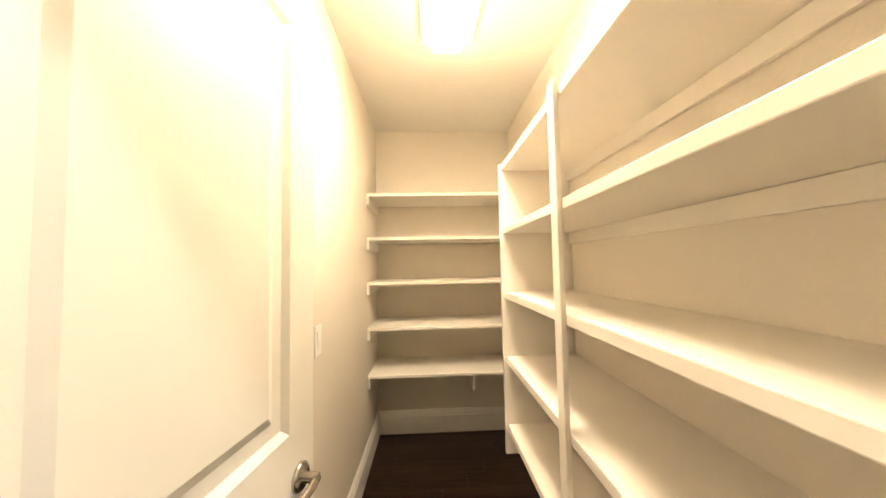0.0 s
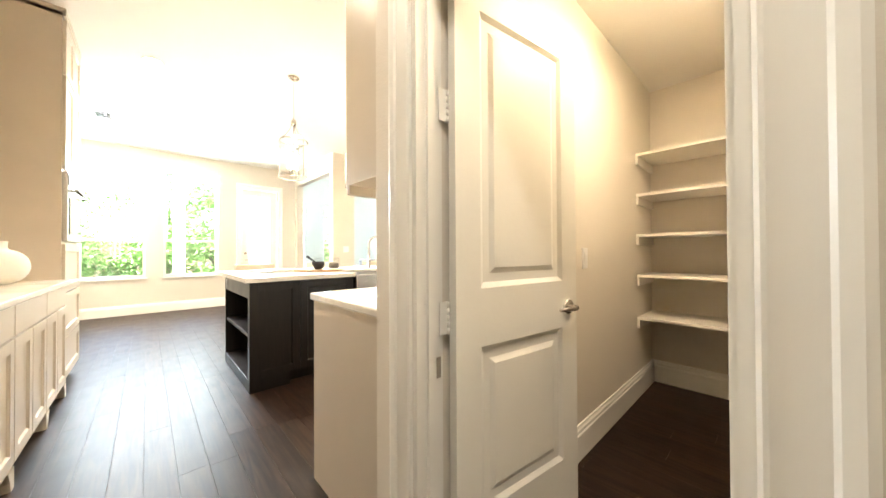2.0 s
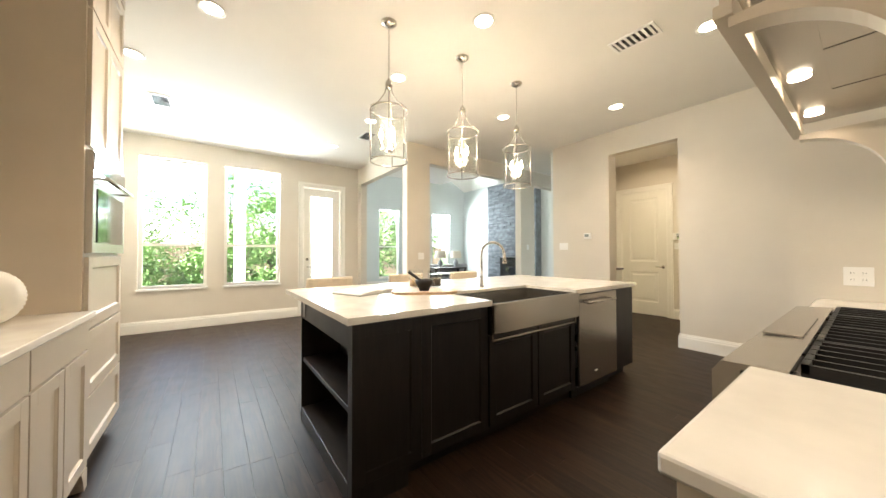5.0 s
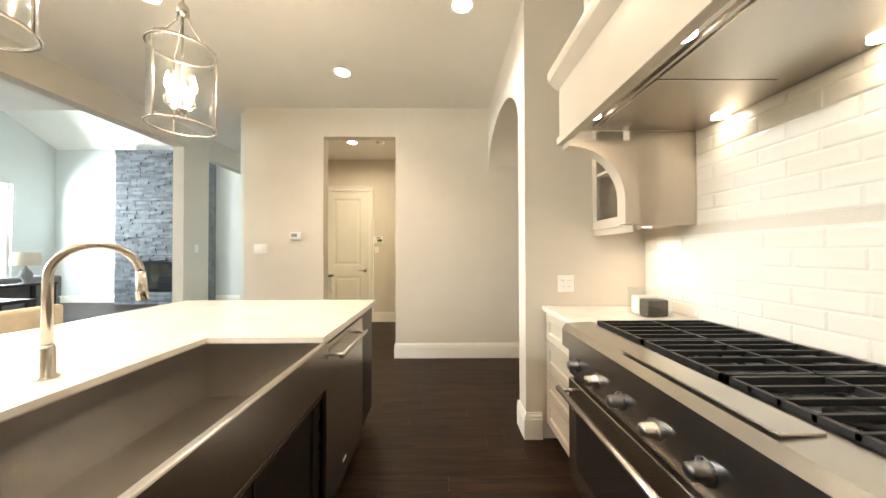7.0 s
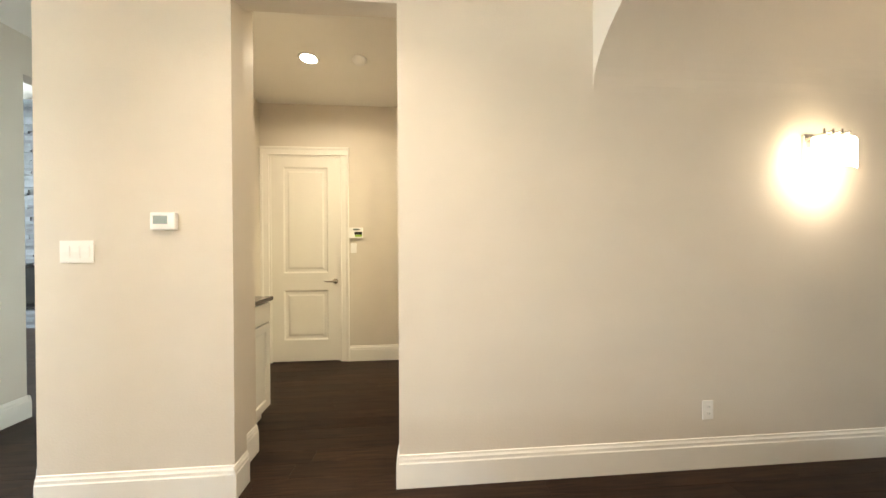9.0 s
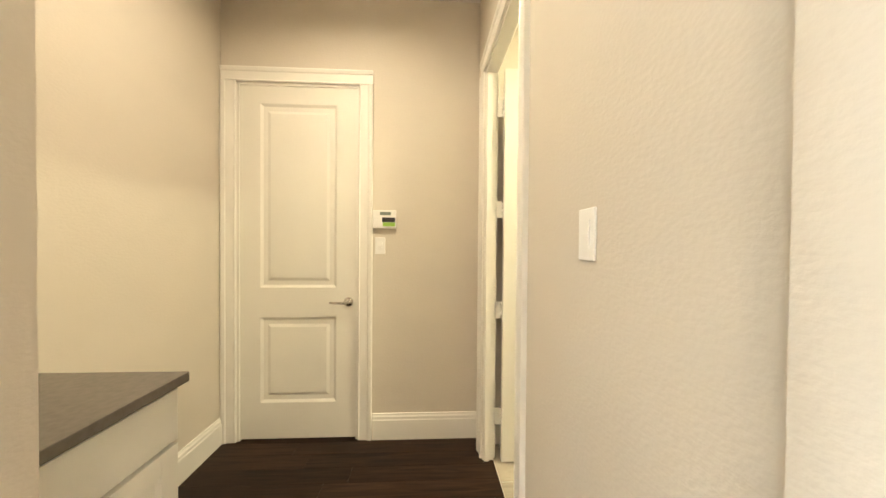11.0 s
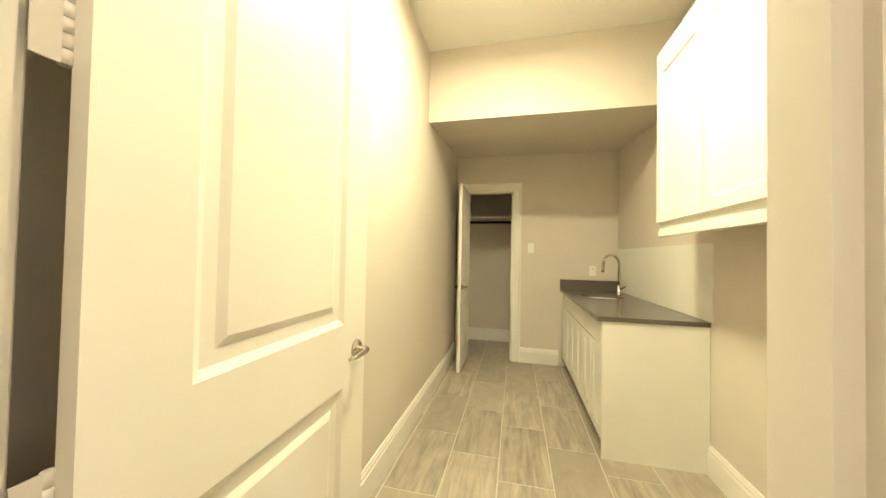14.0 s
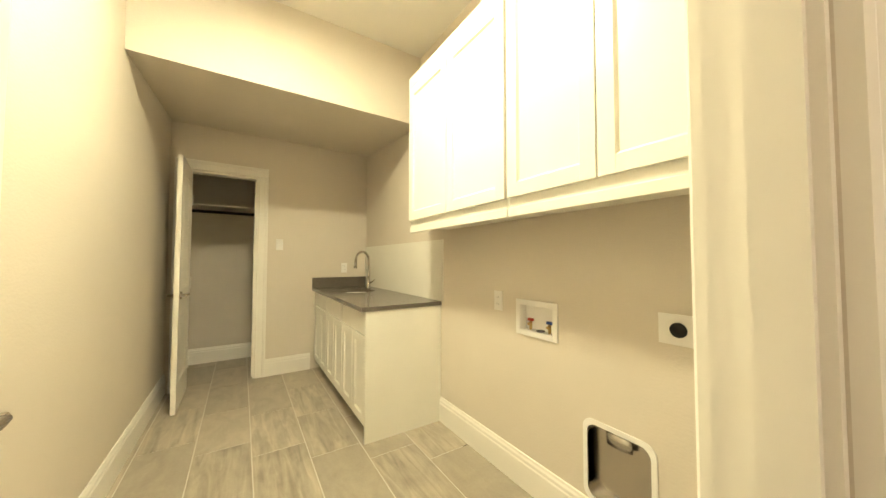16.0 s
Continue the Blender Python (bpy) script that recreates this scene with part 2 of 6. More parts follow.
for _m in (M_FLOOR, M_FLOORJ):
    _m.node_tree.nodes["Principled BSDF"].inputs["Specular IOR Level"].default_value = 0.19

# ---- mesh helpers ----


def box(bm, x0, x1, y0, y1, z0, z1, bev=0.0):
    vs = [bm.verts.new((x, y, z)) for x in (x0, x1) for y in (y0, y1) for z in (z0, z1)]
    fs = [(0, 1, 3, 2), (4, 6, 7, 5), (0, 4, 5, 1), (2, 3, 7, 6), (0, 2, 6, 4), (1, 5, 7, 3)]
    made = [bm.faces.new([vs[i] for i in f]) for f in fs]
    if bev:
        es = list({e for f in made for e in f.edges})
        bmesh.ops.bevel(bm, geom=es, offset=bev, segments=2, affect="EDGES", profile=0.5)


def boxes(*rows, bev=0.0):
    bm = bmesh.new()
    for r in rows:
        box(bm, *r, bev=bev)
    return bm


def lathe(bm, profile, seg=24, cx=0.0, cy=0.0):
    """Turns (radius, z) pairs round the upright axis; closed where the radius is 0."""
    rings = []
    for r, z in profile:
        if r < 1e-5:
            rings.append([bm.verts.new((cx, cy, z))])
        else:
            rings.append([bm.verts.new((cx + r * math.cos(2 * math.pi * i / seg), cy + r * math.sin(2 * math.pi * i / seg), z)) for i in range(seg)])
    for a, b in zip(rings, rings[1:]):
        if len(a) == 1 and len(b) == 1:
            continue
        for i in range(seg):
            j = (i + 1) % seg
            if len(a) == 1:
                f = bm.faces.new((a[0], b[i], b[j]))
            elif len(b) == 1:
                f = bm.faces.new((a[i], b[0], a[j]))
            else:
                f = bm.faces.new((a[i], b[i], b[j], a[j]))
            f.smooth = True


def tube(bm, pts, r, seg=10, closed=False):
    """A round bar along points."""
    pts = [Vector(p) for p in pts]
    rings, side = [], None
    for i, p in enumerate(pts):
        if closed:
            d = pts[(i + 1) % len(pts)] - pts[i - 1]
        else:
            d = pts[min(i + 1, len(pts) - 1)] - pts[max(i - 1, 0)]
        d.normalize()
        if side is None:
            side = d.orthogonal().normalized()
        side = (side - d * side.dot(d)).normalized()
        up = d.cross(side)
        rr = r[i] if isinstance(r, (list, tuple)) else r
        rings.append([bm.verts.new(p + (side * math.cos(2 * math.pi * k / seg) + up * math.sin(2 * math.pi * k / seg)) * rr) for k in range(seg)])
    pairs = list(zip(rings, rings[1:])) + ([(rings[-1], rings[0])] if closed else [])
    for a, b in pairs:
        for k in range(seg):
            f = bm.faces.new((a[k], a[(k + 1) % seg], b[(k + 1) % seg], b[k]))
            f.smooth = True
    if not closed:
        bm.faces.new(rings[0][::-1]), bm.faces.new(rings[-1])


def prism(bm, poly, axis, a, b):
    """A flat outline drawn out along an axis from a to b. poly gives the two other coordinates in xyz order."""
    def at(p, v):
        c = list(p)
        c.insert(axis, v)
        return bm.verts.new(c)
    lo, hi = [at(p, a) for p in poly], [at(p, b) for p in poly]
    bm.faces.new(lo[::-1]), bm.faces.new(hi)
    for i in range(len(poly)):
        j = (i + 1) % len(poly)
        bm.faces.new((lo[i], lo[j], hi[j], hi[i]))


def ring(bm, x0, x1, z0, z1, ya, w, yb):
    """A sloping frame: from the outline at depth ya inwards by w to depth yb, and the field inside it."""
    o = [bm.verts.new((x, ya, z)) for x, z in ((x0, z0), (x1, z0), (x1, z1), (x0, z1))]
    i = [bm.verts.new((x, yb, z)) for x, z in ((x0 + w, z0 + w), (x1 - w, z0 + w), (x1 - w, z1 - w), (x0 + w, z1 - w))]
    for k in range(4):
        bm.faces.new((o[k], o[(k + 1) % 4], i[(k + 1) % 4], i[k]))
    return i


def mesh_of(name, bm, material):
    bmesh.ops.recalc_face_normals(bm, faces=bm.faces)
    me = bpy.data.meshes.new(name)
    bm.to_mesh(me)
    bm.free()
    me.materials.append(material)
    return me


def part(name, bm, material, parent, label="", at=None):
    """One mesh object under a thing or a part."""
    ob = new(name, mesh_of(name, bm, material))
    ob.parent = parent
    if at is not None:
        ob.matrix_basis = at
    if label:
        ob["label"] = label
    return ob


def solid(name, bm, material, label="", category="", group="", kind="", at=None):
    """A thing that is one mesh."""
    ob = new(name, mesh_of(name, bm, material))
    if at is not None:
        ob.matrix_basis = at
    return tagged(ob, label, category, group, kind)


def thing(name, at, label, category, group="", kind=""):
    ob = new(name)
    ob.empty_display_size = 0.1
    ob.matrix_basis = at
    return tagged(ob, label, category, group, kind)


def structure(name, bm, material, label="", category=""):
    return solid(name, bm, material, label, category, kind="structure")

# ---- the large structure ----
H = 3.08
# floors
FLOOR = structure("floor", boxes((-5.55, 4.3, -6.3, 2.2, -0.2, -0.012), (-9.8, -5.55, -2.45, 4.6, -0.2, -0.012), (-5.55, -1.85, 2.2, 4.6, -0.2, -0.012)), M_FLOORJ, "dark walnut plank floor", "floor")
LFLOOR = structure("laundry_floor", boxes((0.11, 4.8, 0.066, 1.97, -0.011, -0.0004)), M_FGROUT, "grey tiled laundry floor with pale grout", "floor")

# walls of the kitchen and the breakfast nook
W, WC = M_WALL, M_WALLC
structure("wall_buffet", boxes((-5.18, 4.2, -6.23, -6.10, 0, H)), W, "beige painted wall behind the buffet", "wall")
structure("wall_hall", boxes((-1.85, -0.875, 0, 0.12, 0, H), (-0.875, 0.012, 0, 0.12, 2.725, H), (0.012, 3.7, 0, 0.02, 0, H), (0.012, 0.11, 0.02, 0.12, 0, H)), W, "beige painted wall with an opening to the hall", "wall")
structure("wall_range", boxes((2.0, 2.145, -4.25, -1.68, 0, H)), W, "beige wall behind the range", "wall")
structure("wall_pantry_front", boxes((1.935, 2.14, -4.36, -4.31, 0, H), (2.0, 2.14, -4.31, -4.25, 0, H), (2.14, 2.88, -4.36, -4.25, 2.07, H), (2.88, 4.2, -4.36, -4.25, 0, H)), W, "beige textured wall round the pantry doorway", "wall")
structure("wall_pantry_back", boxes((2.146, 3.7, -1.757, -1.68, 0, H)), M_PANTRY, "cream pantry back wall", "wall")
structure("wall_pantry_side", boxes((3.28, 3.40, -4.25, -1.757, 0, H)), M_PANTRY, "cream pantry side wall", "wall")
structure("wall_pantry_lining", boxes((2.147, 2.155, -4.25, -1.757, 0, 2.50)), M_PANTRY, "cream pantry wall with a light switch", "wall")
structure("wall_east", boxes((4.2, 4.32, -6.3, -4.31, 0, H), (3.7, 3.82, -1.757, 0.062, 0, H)), W, "beige end wall", "wall")


def arch_wall():
    """A pier and a deep arched head that runs back as a barrel vault."""
    bm = bmesh.new()
    x0, x1, y0, y1, spring, rise = 1.16, 3.70, -1.50, 0.0, 2.27, 0.43
    box(bm, x0, 1.30, -1.68, y0, 0, H)
    n = 32
    cy, a = (y0 + y1) / 2, (y1 - y0) / 2
    pts = [(cy - a * math.cos(math.pi * i / n), spring + rise * math.sin(math.pi * i / n)) for i in range(n + 1)]
    for p, q in zip(pts, pts[1:]):
        prism(bm, [p, q, (q[0], H), (p[0], H)], 0, x0, x1)
    return bm


structure("wall_arch", arch_wall(), W, "beige wall with an arched opening", "wall")
structure("wall_range_return", boxes((1.30, 2.144, -1.679, -1.50, 0, H)), W, "beige return wall beside the range counter", "wall")
# living side
XL0, XL1 = -3.17, -3.02
structure("wall_living", boxes((XL0, XL1, -2.31, -1.86, 0, H), (XL0, XL1, -1.86, 0.526, 2.78, H), (XL0, XL1, 0.526, 0.998, 0, H), (XL0, XL1, 0.998, 2.4, 2.76, H), (XL0, XL1, 2.4, 4.5, 0, H), (XL0 + 0.001, XL1 - 0.001, -2.31, 4.5, H, 6.3)), W, "beige wall with wide openings to the living room", "wall")
structure("wall_nook_side", boxes((-5.18, XL0, -2.31, -2.18, 2.72, 6.3), (-5.18, -5.0, -2.31, -2.18, 0, 2.72)), W, "beige header over the nook opening", "wall")


def window_wall(x0, x1, y0, y1, z1, holes):
    """A wall across x with holes (ya, yb, za, zb) in order of y."""
    bm = bmesh.new()
    y = y0
    for ya, yb, za, zb in holes:
        box(bm, x0, x1, y, ya, 0, z1)
        if za > 0:
            box(bm, x0, x1, ya, yb, 0, za)
        box(bm, x0, x1, ya, yb, zb, z1)
        y = yb
    box(bm, x0, x1, y, y1, 0, z1)
    return bm


NW = [(-5.81, -4.958, 0.67, 2.755), (-4.72, -3.845, 0.67, 2.755), (-3.43, -2.69, 0.0, 2.56)]
structure("wall_nook", window_wall(-5.33, -5.18, -6.23, -2.18, H, NW), W, "pale beige wall with two tall windows and a glazed door", "wall")
LW = [(-1.4, -0.5, 0.3, 2.95), (0.26, 1.11, 0.3, 2.95), (2.73, 3.66, 0.7, 2.95)]
structure("wall_living_west", window_wall(-9.8, -9.65, -2.45, 4.62, 6.3, LW), WC, "pale grey living room wall with windows", "wall")
structure("wall_living_north", boxes((-9.65, -1.85, 4.5, 4.62, 0, 4.05), (-1.97, -1.85, 0.12, 4.5, 0, H)), WC, "pale grey living room wall", "wall")
structure("wall_living_south", boxes((-9.65, -5.34, -2.45, -2.25, 0, 4.05)), WC, "pale grey living room wall", "wall")


def vault():
    bm = bmesh.new()
    prism(bm, [(-2.45, 4.0), (1.0, 6.0), (4.62, 4.0), (4.62, 4.16), (1.0, 6.2), (-2.45, 4.16)], 0, -9.8, -3.03)
    return bm


structure("ceiling_living", vault(), M_CEIL, "white vaulted living room ceiling", "ceiling")
structure("ceiling_kitchen", boxes((-5.33, 3.82, -6.23, 0.06, H, H + 0.15), (-3.02, -1.85, 0.06, 4.5, H, H + 0.15), (3.82, 4.32, -6.3, -4.31, H, H + 0.15)), M_CEIL, "off-white kitchen ceiling", "ceiling")
structure("ceiling_pantry", boxes((2.146, 3.28, -4.25, -1.757, 2.50, 2.6)), M_CEIL, "cream pantry ceiling", "ceiling")
# hall
structure("wall_hall_end", boxes((-1.83, -1.61, 2.05, 2.18, 0, H), (-1.61, -0.79, 2.05, 2.18, 2.45, H), (-0.79, 0.11, 2.05, 2.18, 0, H)), W, "beige wall round the hall door", "wall")
# unseen panel, added so no sky light comes through the gap under the door
structure("sky_block_hall", boxes((-1.70, -0.70, 2.19, 2.30, -0.011, 2.60)), W, "unseen panel that keeps sky light out under the hall door", "wall")
structure("wall_hall_left", boxes((-1.83, -1.71, 0.12, 2.05, 0, H), (-1.71, -0.96, 0.12, 0.40, 0, H)), W, "beige hall wall", "wall")
structure("wall_laundry_door", boxes((0.04, 0.11, 0.12, 1.048, 0, H), (0.04, 0.11, 1.048, 1.82, 2.45, H), (0.04, 0.11, 1.82, 2.05, 0, H)), W, "beige wall with the laundry doorway", "wall")
structure("ceiling_hall", boxes((-1.83, 0.11, 0.06, 2.18, 3.05, 3.2)), M_CEIL, "off-white hall ceiling", "ceiling")
# laundry
structure("wall_laundry_left", boxes((0.11, 4.9, 1.97, 2.1, 0, H)), W, "beige laundry wall", "wall")
structure("wall_laundry_right", boxes((0.11, 0.605, 0.0205, 0.065, 0, 3.09), (0.605, 0.865, 0.0205, 0.065, 0, 0.20), (0.605, 0.865, 0.0205, 0.065, 0.52, 3.09), (0.865, 1.04, 0.0205, 0.065, 0, 3.09), (1.04, 1.263, 0.0205, 0.065, 0, 0.852), (1.04, 1.263, 0.0205, 0.065, 0.992, 3.09), (1.263, 4.9, 0.0205, 0.065, 0, 3.09)), W, "beige laundry wall with washer connections", "wall")
structure("wall_laundry_back", boxes((3.86, 3.98, 0.065, 1.25, 0, H), (3.86, 3.98, 1.25, 1.84, 2.11, H), (3.86, 3.98, 1.84, 1.97, 0, H)), W, "beige wall round the closet doorway", "wall")
structure("wall_closet", boxes((4.75, 4.87, 0.065, 1.97, 0, H)), W, "beige closet wall", "wall")


def bulkhead():
    bm = bmesh.new()
    prism(bm, [(2.45, 2.43), (3.86, 2.55), (3.86, 3.06), (2.45, 3.06)], 1, 0.066, 1.969)
    return bm


structure("bulkhead", bulkhead(), W, "beige boxed bulkhead lowering the laundry ceiling", "bulkhead")
structure("ceiling_laundry", boxes((0.11, 4.9, 0.05, 2.1, 3.05, 3.2)), M_CEIL, "off-white laundry ceiling", "ceiling")

# ---- trim: baseboards, casings ----
BASE_PROFILE = [(0, 0), (0.017, 0), (0.017, 0.135), (0.013, 0.142), (0.013, 0.158), (0.008, 0.168), (0.006, 0.180), (0, 0.182)]


def baseboard(x0, y0, x1, y1, nx, ny, mat_=None):
    """A moulded baseboard along a wall, standing out towards (nx, ny)."""
    bm = bmesh.new()
    if nx:
        prism(bm, [(x0 + nx * d, z) for d, z in BASE_PROFILE], 1, min(y0, y1), max(y0, y1))
    else:
        prism(bm, [(y0 + ny * d, z) for d, z in BASE_PROFILE], 0, min(x0, x1), max(x0, x1))
    return structure("baseboard", bm, mat_ or M_TRIM, "white moulded baseboard", "baseboard")


for r in [
    (-1.85, 0, -0.875, 0, 0, -1), (0.012, 0, 3.7, 0, 0, -1), (-1.85, 0.0, -1.85, 0.12, -1, 0), (-0.875, -0.017, -0.875, 0.12, 1, 0), (0.012, -0.017, 0.012, 0.12, -1, 0),
    (1.16, -1.697, 1.16, -1.50, -1, 0), (1.143, -1.50, 2.144, -1.50, 0, 1), (1.16, -1.68, 1.27, -1.68, 0, -1), (2.17, -1.68, 3.7, -1.68, 0, 1),
    (XL1, -2.31, XL1, -1.86, 1, 0), (XL1, 0.526, XL1, 0.998, 1, 0), (XL0, -1.86, XL1 + .017, -1.86, 0, 1), (XL0, 0.526, XL1 + .017, 0.526, 0, -1), (XL0, 0.998, XL1 + .017, 0.998, 0, 1), (XL0, -2.31, XL1 + .017, -2.31, 0, -1), (XL1, 2.4, XL1, 4.5, 1, 0),
    (-5.18, -6.10, -5.18, -3.53, 1, 0), (-5.18, -2.59, -5.18, -2.31, 1, 0), (-5.18, -6.10, -1.76, -6.10, 0, 1),
    (-9.65, 4.5, -7.75, 4.5, 0, -1), (-5.4, 4.5, -1.97, 4.5, 0, -1), (-9.65, -2.25, -9.65, 4.5, 1, 0), (-1.97, 0.12, -1.97, 4.5, -1, 0),
    (-0.69, 2.05, 0.04, 2.05, 0, -1), (-1.71, 0.86, -1.71, 2.05, 1, 0), (-0.96, 0.12, -0.96, 0.40, 1, 0), (0.04, 0.12, 0.04, 0.953, -1, 0),
    (0.11, 1.97, 3.86, 1.97, 0, -1), (0.11, 0.065, 2.10, 0.065, 0, 1), (0.11, 0.065, 0.11, 0.953, 1, 0), (3.86, 0.71, 3.86, 1.16, -1, 0), (4.75, 0.065, 4.75, 1.97, -1, 0), (3.98, 1.97, 4.75, 1.97, 0, -1),
    (2.155, -4.25, 2.155, -1.757, 1, 0), (2.155, -1.757, 3.28, -1.757, 0, -1), (3.28, -4.25, 3.28, -1.757, -1, 0), (2.976, -4.36, 4.2, -4.36, 0, -1), (1.935, -4.36, 2.044, -4.36, 0, -1),
]:
    baseboard(*r)


CASING = [(0.0, 0.0), (0.0, 0.012), (0.06, 0.016), (0.12, 0.012), (0.66, 0.014), (0.72, 0.020), (0.90, 0.023), (1.0, 0.021), (1.0, 0.0)]


def casing(axis, face, d, u0, u1, top, w=0.095):
    """A moulded casing round a doorway u0..u1 on a wall across the axis (0: x, 1: y), standing out by d = +1 or -1."""
    bm = bmesh.new()
    for e, s in ((u0, -1), (u1, 1)):
        pts = [((face + d * t, e + s * k * w) if axis == 0 else (e + s * k * w, face + d * t)) for k, t in CASING]
        prism(bm, pts, 2, 0.0005, top)
    pts = [(face + d * t, top + 0.0005 + k * w) for k, t in CASING]
    prism(bm, pts, 1 - axis, u0 - w, u1 + w)
    return structure("trim", bm, M_TRIM, "white moulded door casing", "door casing")


def lining(axis, f0, f1, u0, u1, top, stop=None):
    """The jamb lining inside a doorway."""
    bm = bmesh.new()
    t = 0.018
    for a, b in ((u0, u0 + t), (u1 - t, u1)):
        box(bm, *((f0, f1, a, b) if axis == 0 else (a, b, f0, f1)), 0, top)
    box(bm, *((f0, f1, u0, u1) if axis == 0 else (u0, u1, f0, f1)), top - t, top - 0.0005)
    if stop is not None:
        s0, s1 = stop, stop + 0.03
        for a, b in ((u0 + t, u0 + t + 0.012), (u1 - t - 0.012, u1 - t)):
            box(bm, *((s0, s1, a, b) if axis == 0 else (a, b, s0, s1)), 0, top - t)
    return structure("trim", bm, M_TRIM, "white door jamb lining", "door jamb")


casing(1, 2.05, -1, -1.61, -0.79, 2.45), lining(1, 2.052, 2.178, -1.61, -0.79, 2.45)
casing(0, 0.04, -1, 1.048, 1.82, 2.45), casing(0, 0.11, 1, 1.048, 1.82, 2.45), lining(0, 0.042, 0.108, 1.048, 1.82, 2.45, 0.05)
casing(0, 3.86, -1, 1.25, 1.84, 2.11), lining(0, 3.862, 3.978, 1.25, 1.84, 2.11, 3.93)
casing(1, -4.36, -1, 2.14, 2.88, 2.07), lining(1, -4.358, -4.252, 2.14, 2.88, 2.07, -4.32)
casing(0, -5.18, 1, -3.43, -2.69, 2.56)


def lever(parent, x, y, z, side, d):
    """A lever handle on a door face at y; side: the way that the lever points along x, d: the way out of the face."""
    bm = bmesh.new()
    prof = [(0.0, 0), (0.032, 0), (0.032, 0.006), (0.026, 0.011), (0.012, 0.012), (0.011, 0.045), (0.0, 0.047)]
    lathe(bm, prof, 20)
    rot = Matrix.Rotation(radians(90 if d < 0 else -90), 4, "X")
    bmesh.ops.transform(bm, matrix=rot, verts=bm.verts)
    tube(bm, [(0, d * 0.042, 0), (side * 0.03, d * 0.047, 0), (side * 0.075, d * 0.049, 0.001), (side * 0.118, d * 0.044, 0.002)], [0.010, 0.0095, 0.008, 0.0065], 10)
    return part("door_handle", bm, M_NICKEL, parent, "satin nickel lever handle", pose(x, y, z))


def hinge(parent, z, x=0.0, y=0.0):
    bm = bmesh.new()
    for k in range(5):
        a = z - 0.052 + k * 0.021
        tube(bm, [(x, y, a), (x, y, a + 0.0195)], 0.0075, 10)
    box(bm, x - 0.034, x + 0.03, y - 0.0035, y - 0.0005, z - 0.052, z + 0.052)
    return part("hinge", bm, M_TRIM, parent, "hinge painted white")


def panel_door(name, at, w, h, label, panels, handle_z=0.95, hinges=(), knob_faces=(1, -1), t=0.035):
    """A two-panel door. Its hinge side is at local x 0, it runs along +x, and y 0..-t is its thickness."""
    root = thing(name, at, label, "door", kind="structure")
    bm = bmesh.new()
    st = panels[0]
    rails = panels[1]
    box(bm, 0, st, -t, 0, 0, h), box(bm, w - st, w, -t, 0, 0, h)
    z = 0.0
    for z0, z1 in rails:
        box(bm, st, w - st, -t, 0, z, z0)
        for ya, s in ((0.0, -1), (-t, 1)):
            i = ring(bm, st, w - st, z0, z1, ya, 0.018, ya + s * 0.010)
            j = [bm.verts.new((v.co.x + (0.03 if k in (0, 3) else -0.03), v.co.y, v.co.z + (0.03 if k < 2 else -0.03))) for k, v in enumerate(i)]
            for k in range(4):
                bm.faces.new((i[k], i[(k + 1) % 4], j[(k + 1) % 4], j[k]))
            q = [bm.verts.new((v.co.x + (0.02 if k in (0, 3) else -0.02), ya + s * 0.003, v.co.z + (0.02 if k < 2 else -0.02))) for k, v in enumerate(j)]
            for k in range(4):
                bm.faces.new((j[k], j[(k + 1) % 4], q[(k + 1) % 4], q[k]))
            bm.faces.new(q)
        z = z1
    box(bm, st, w - st, -t, 0, z, h)
    leaf = part("door_leaf", bm, M_DOOR, root)
    for d in knob_faces:
        lever(root, w - 0.065, 0.0 if d > 0 else -t, handle_z, -1, d)
    for hz in hinges:
        hinge(root, hz, -0.004, 0.004)
    return root


RAIL8 = (0.148, [(0.25, 0.84), (1.045, 2.30)])
# hall door: closed
panel_door("door_1", pose(-1.605, 2.095, 0.012), 0.81, 2.43, "closed white two-panel door at the end of the hall", RAIL8, 0.945, (0.25, 0.9, 1.55, 2.2), (-1,))
# laundry door: open into the laundry
panel_door("door_2", pose(0.155, 1.80, 0.012), 0.79, 2.43, "open white two-panel laundry door with nickel lever", RAIL8, 0.945, (0.27, 0.94, 1.57, 2.2))
# closet door: open into the laundry
panel_door("door_3", pose(3.85, 1.832, 0.012, 0, 0, 180) @ pose(0, 0.032, 0), 0.585, 2.07, "open white closet door seen on its edge", (0.10, [(0.22, 0.80), (0.98, 1.94)]), 0.93, (0.25, 1.0, 1.8))
# pantry door: open into the pantry
panel_door("door_4", pose(2.174, -4.236, 0.012, 0, 0, 82.5), 0.67, 2.04, "open white two-panel pantry door with nickel lever", (0.105, [(0.24, 0.79), (0.985, 1.92)]), 0.872, (0.25, 0.895, 1.58))

# strike plate on the pantry jamb and the laundry jamb
solid("strike_plate", boxes((2.8590, 2.8618, -4.287, -4.256, 0.885, 0.95), bev=0.0008), M_NICKEL, "nickel strike plate on the pantry jamb", "strike plate", "strike plates")
solid("strike_plate", boxes((2.1582, 2.161, -4.288, -4.262, 0.72, 0.785), bev=0.0008), M_NICKEL, "small nickel plate on the pantry hinge jamb", "strike plate", "strike plates")

# ---- cabinets ----


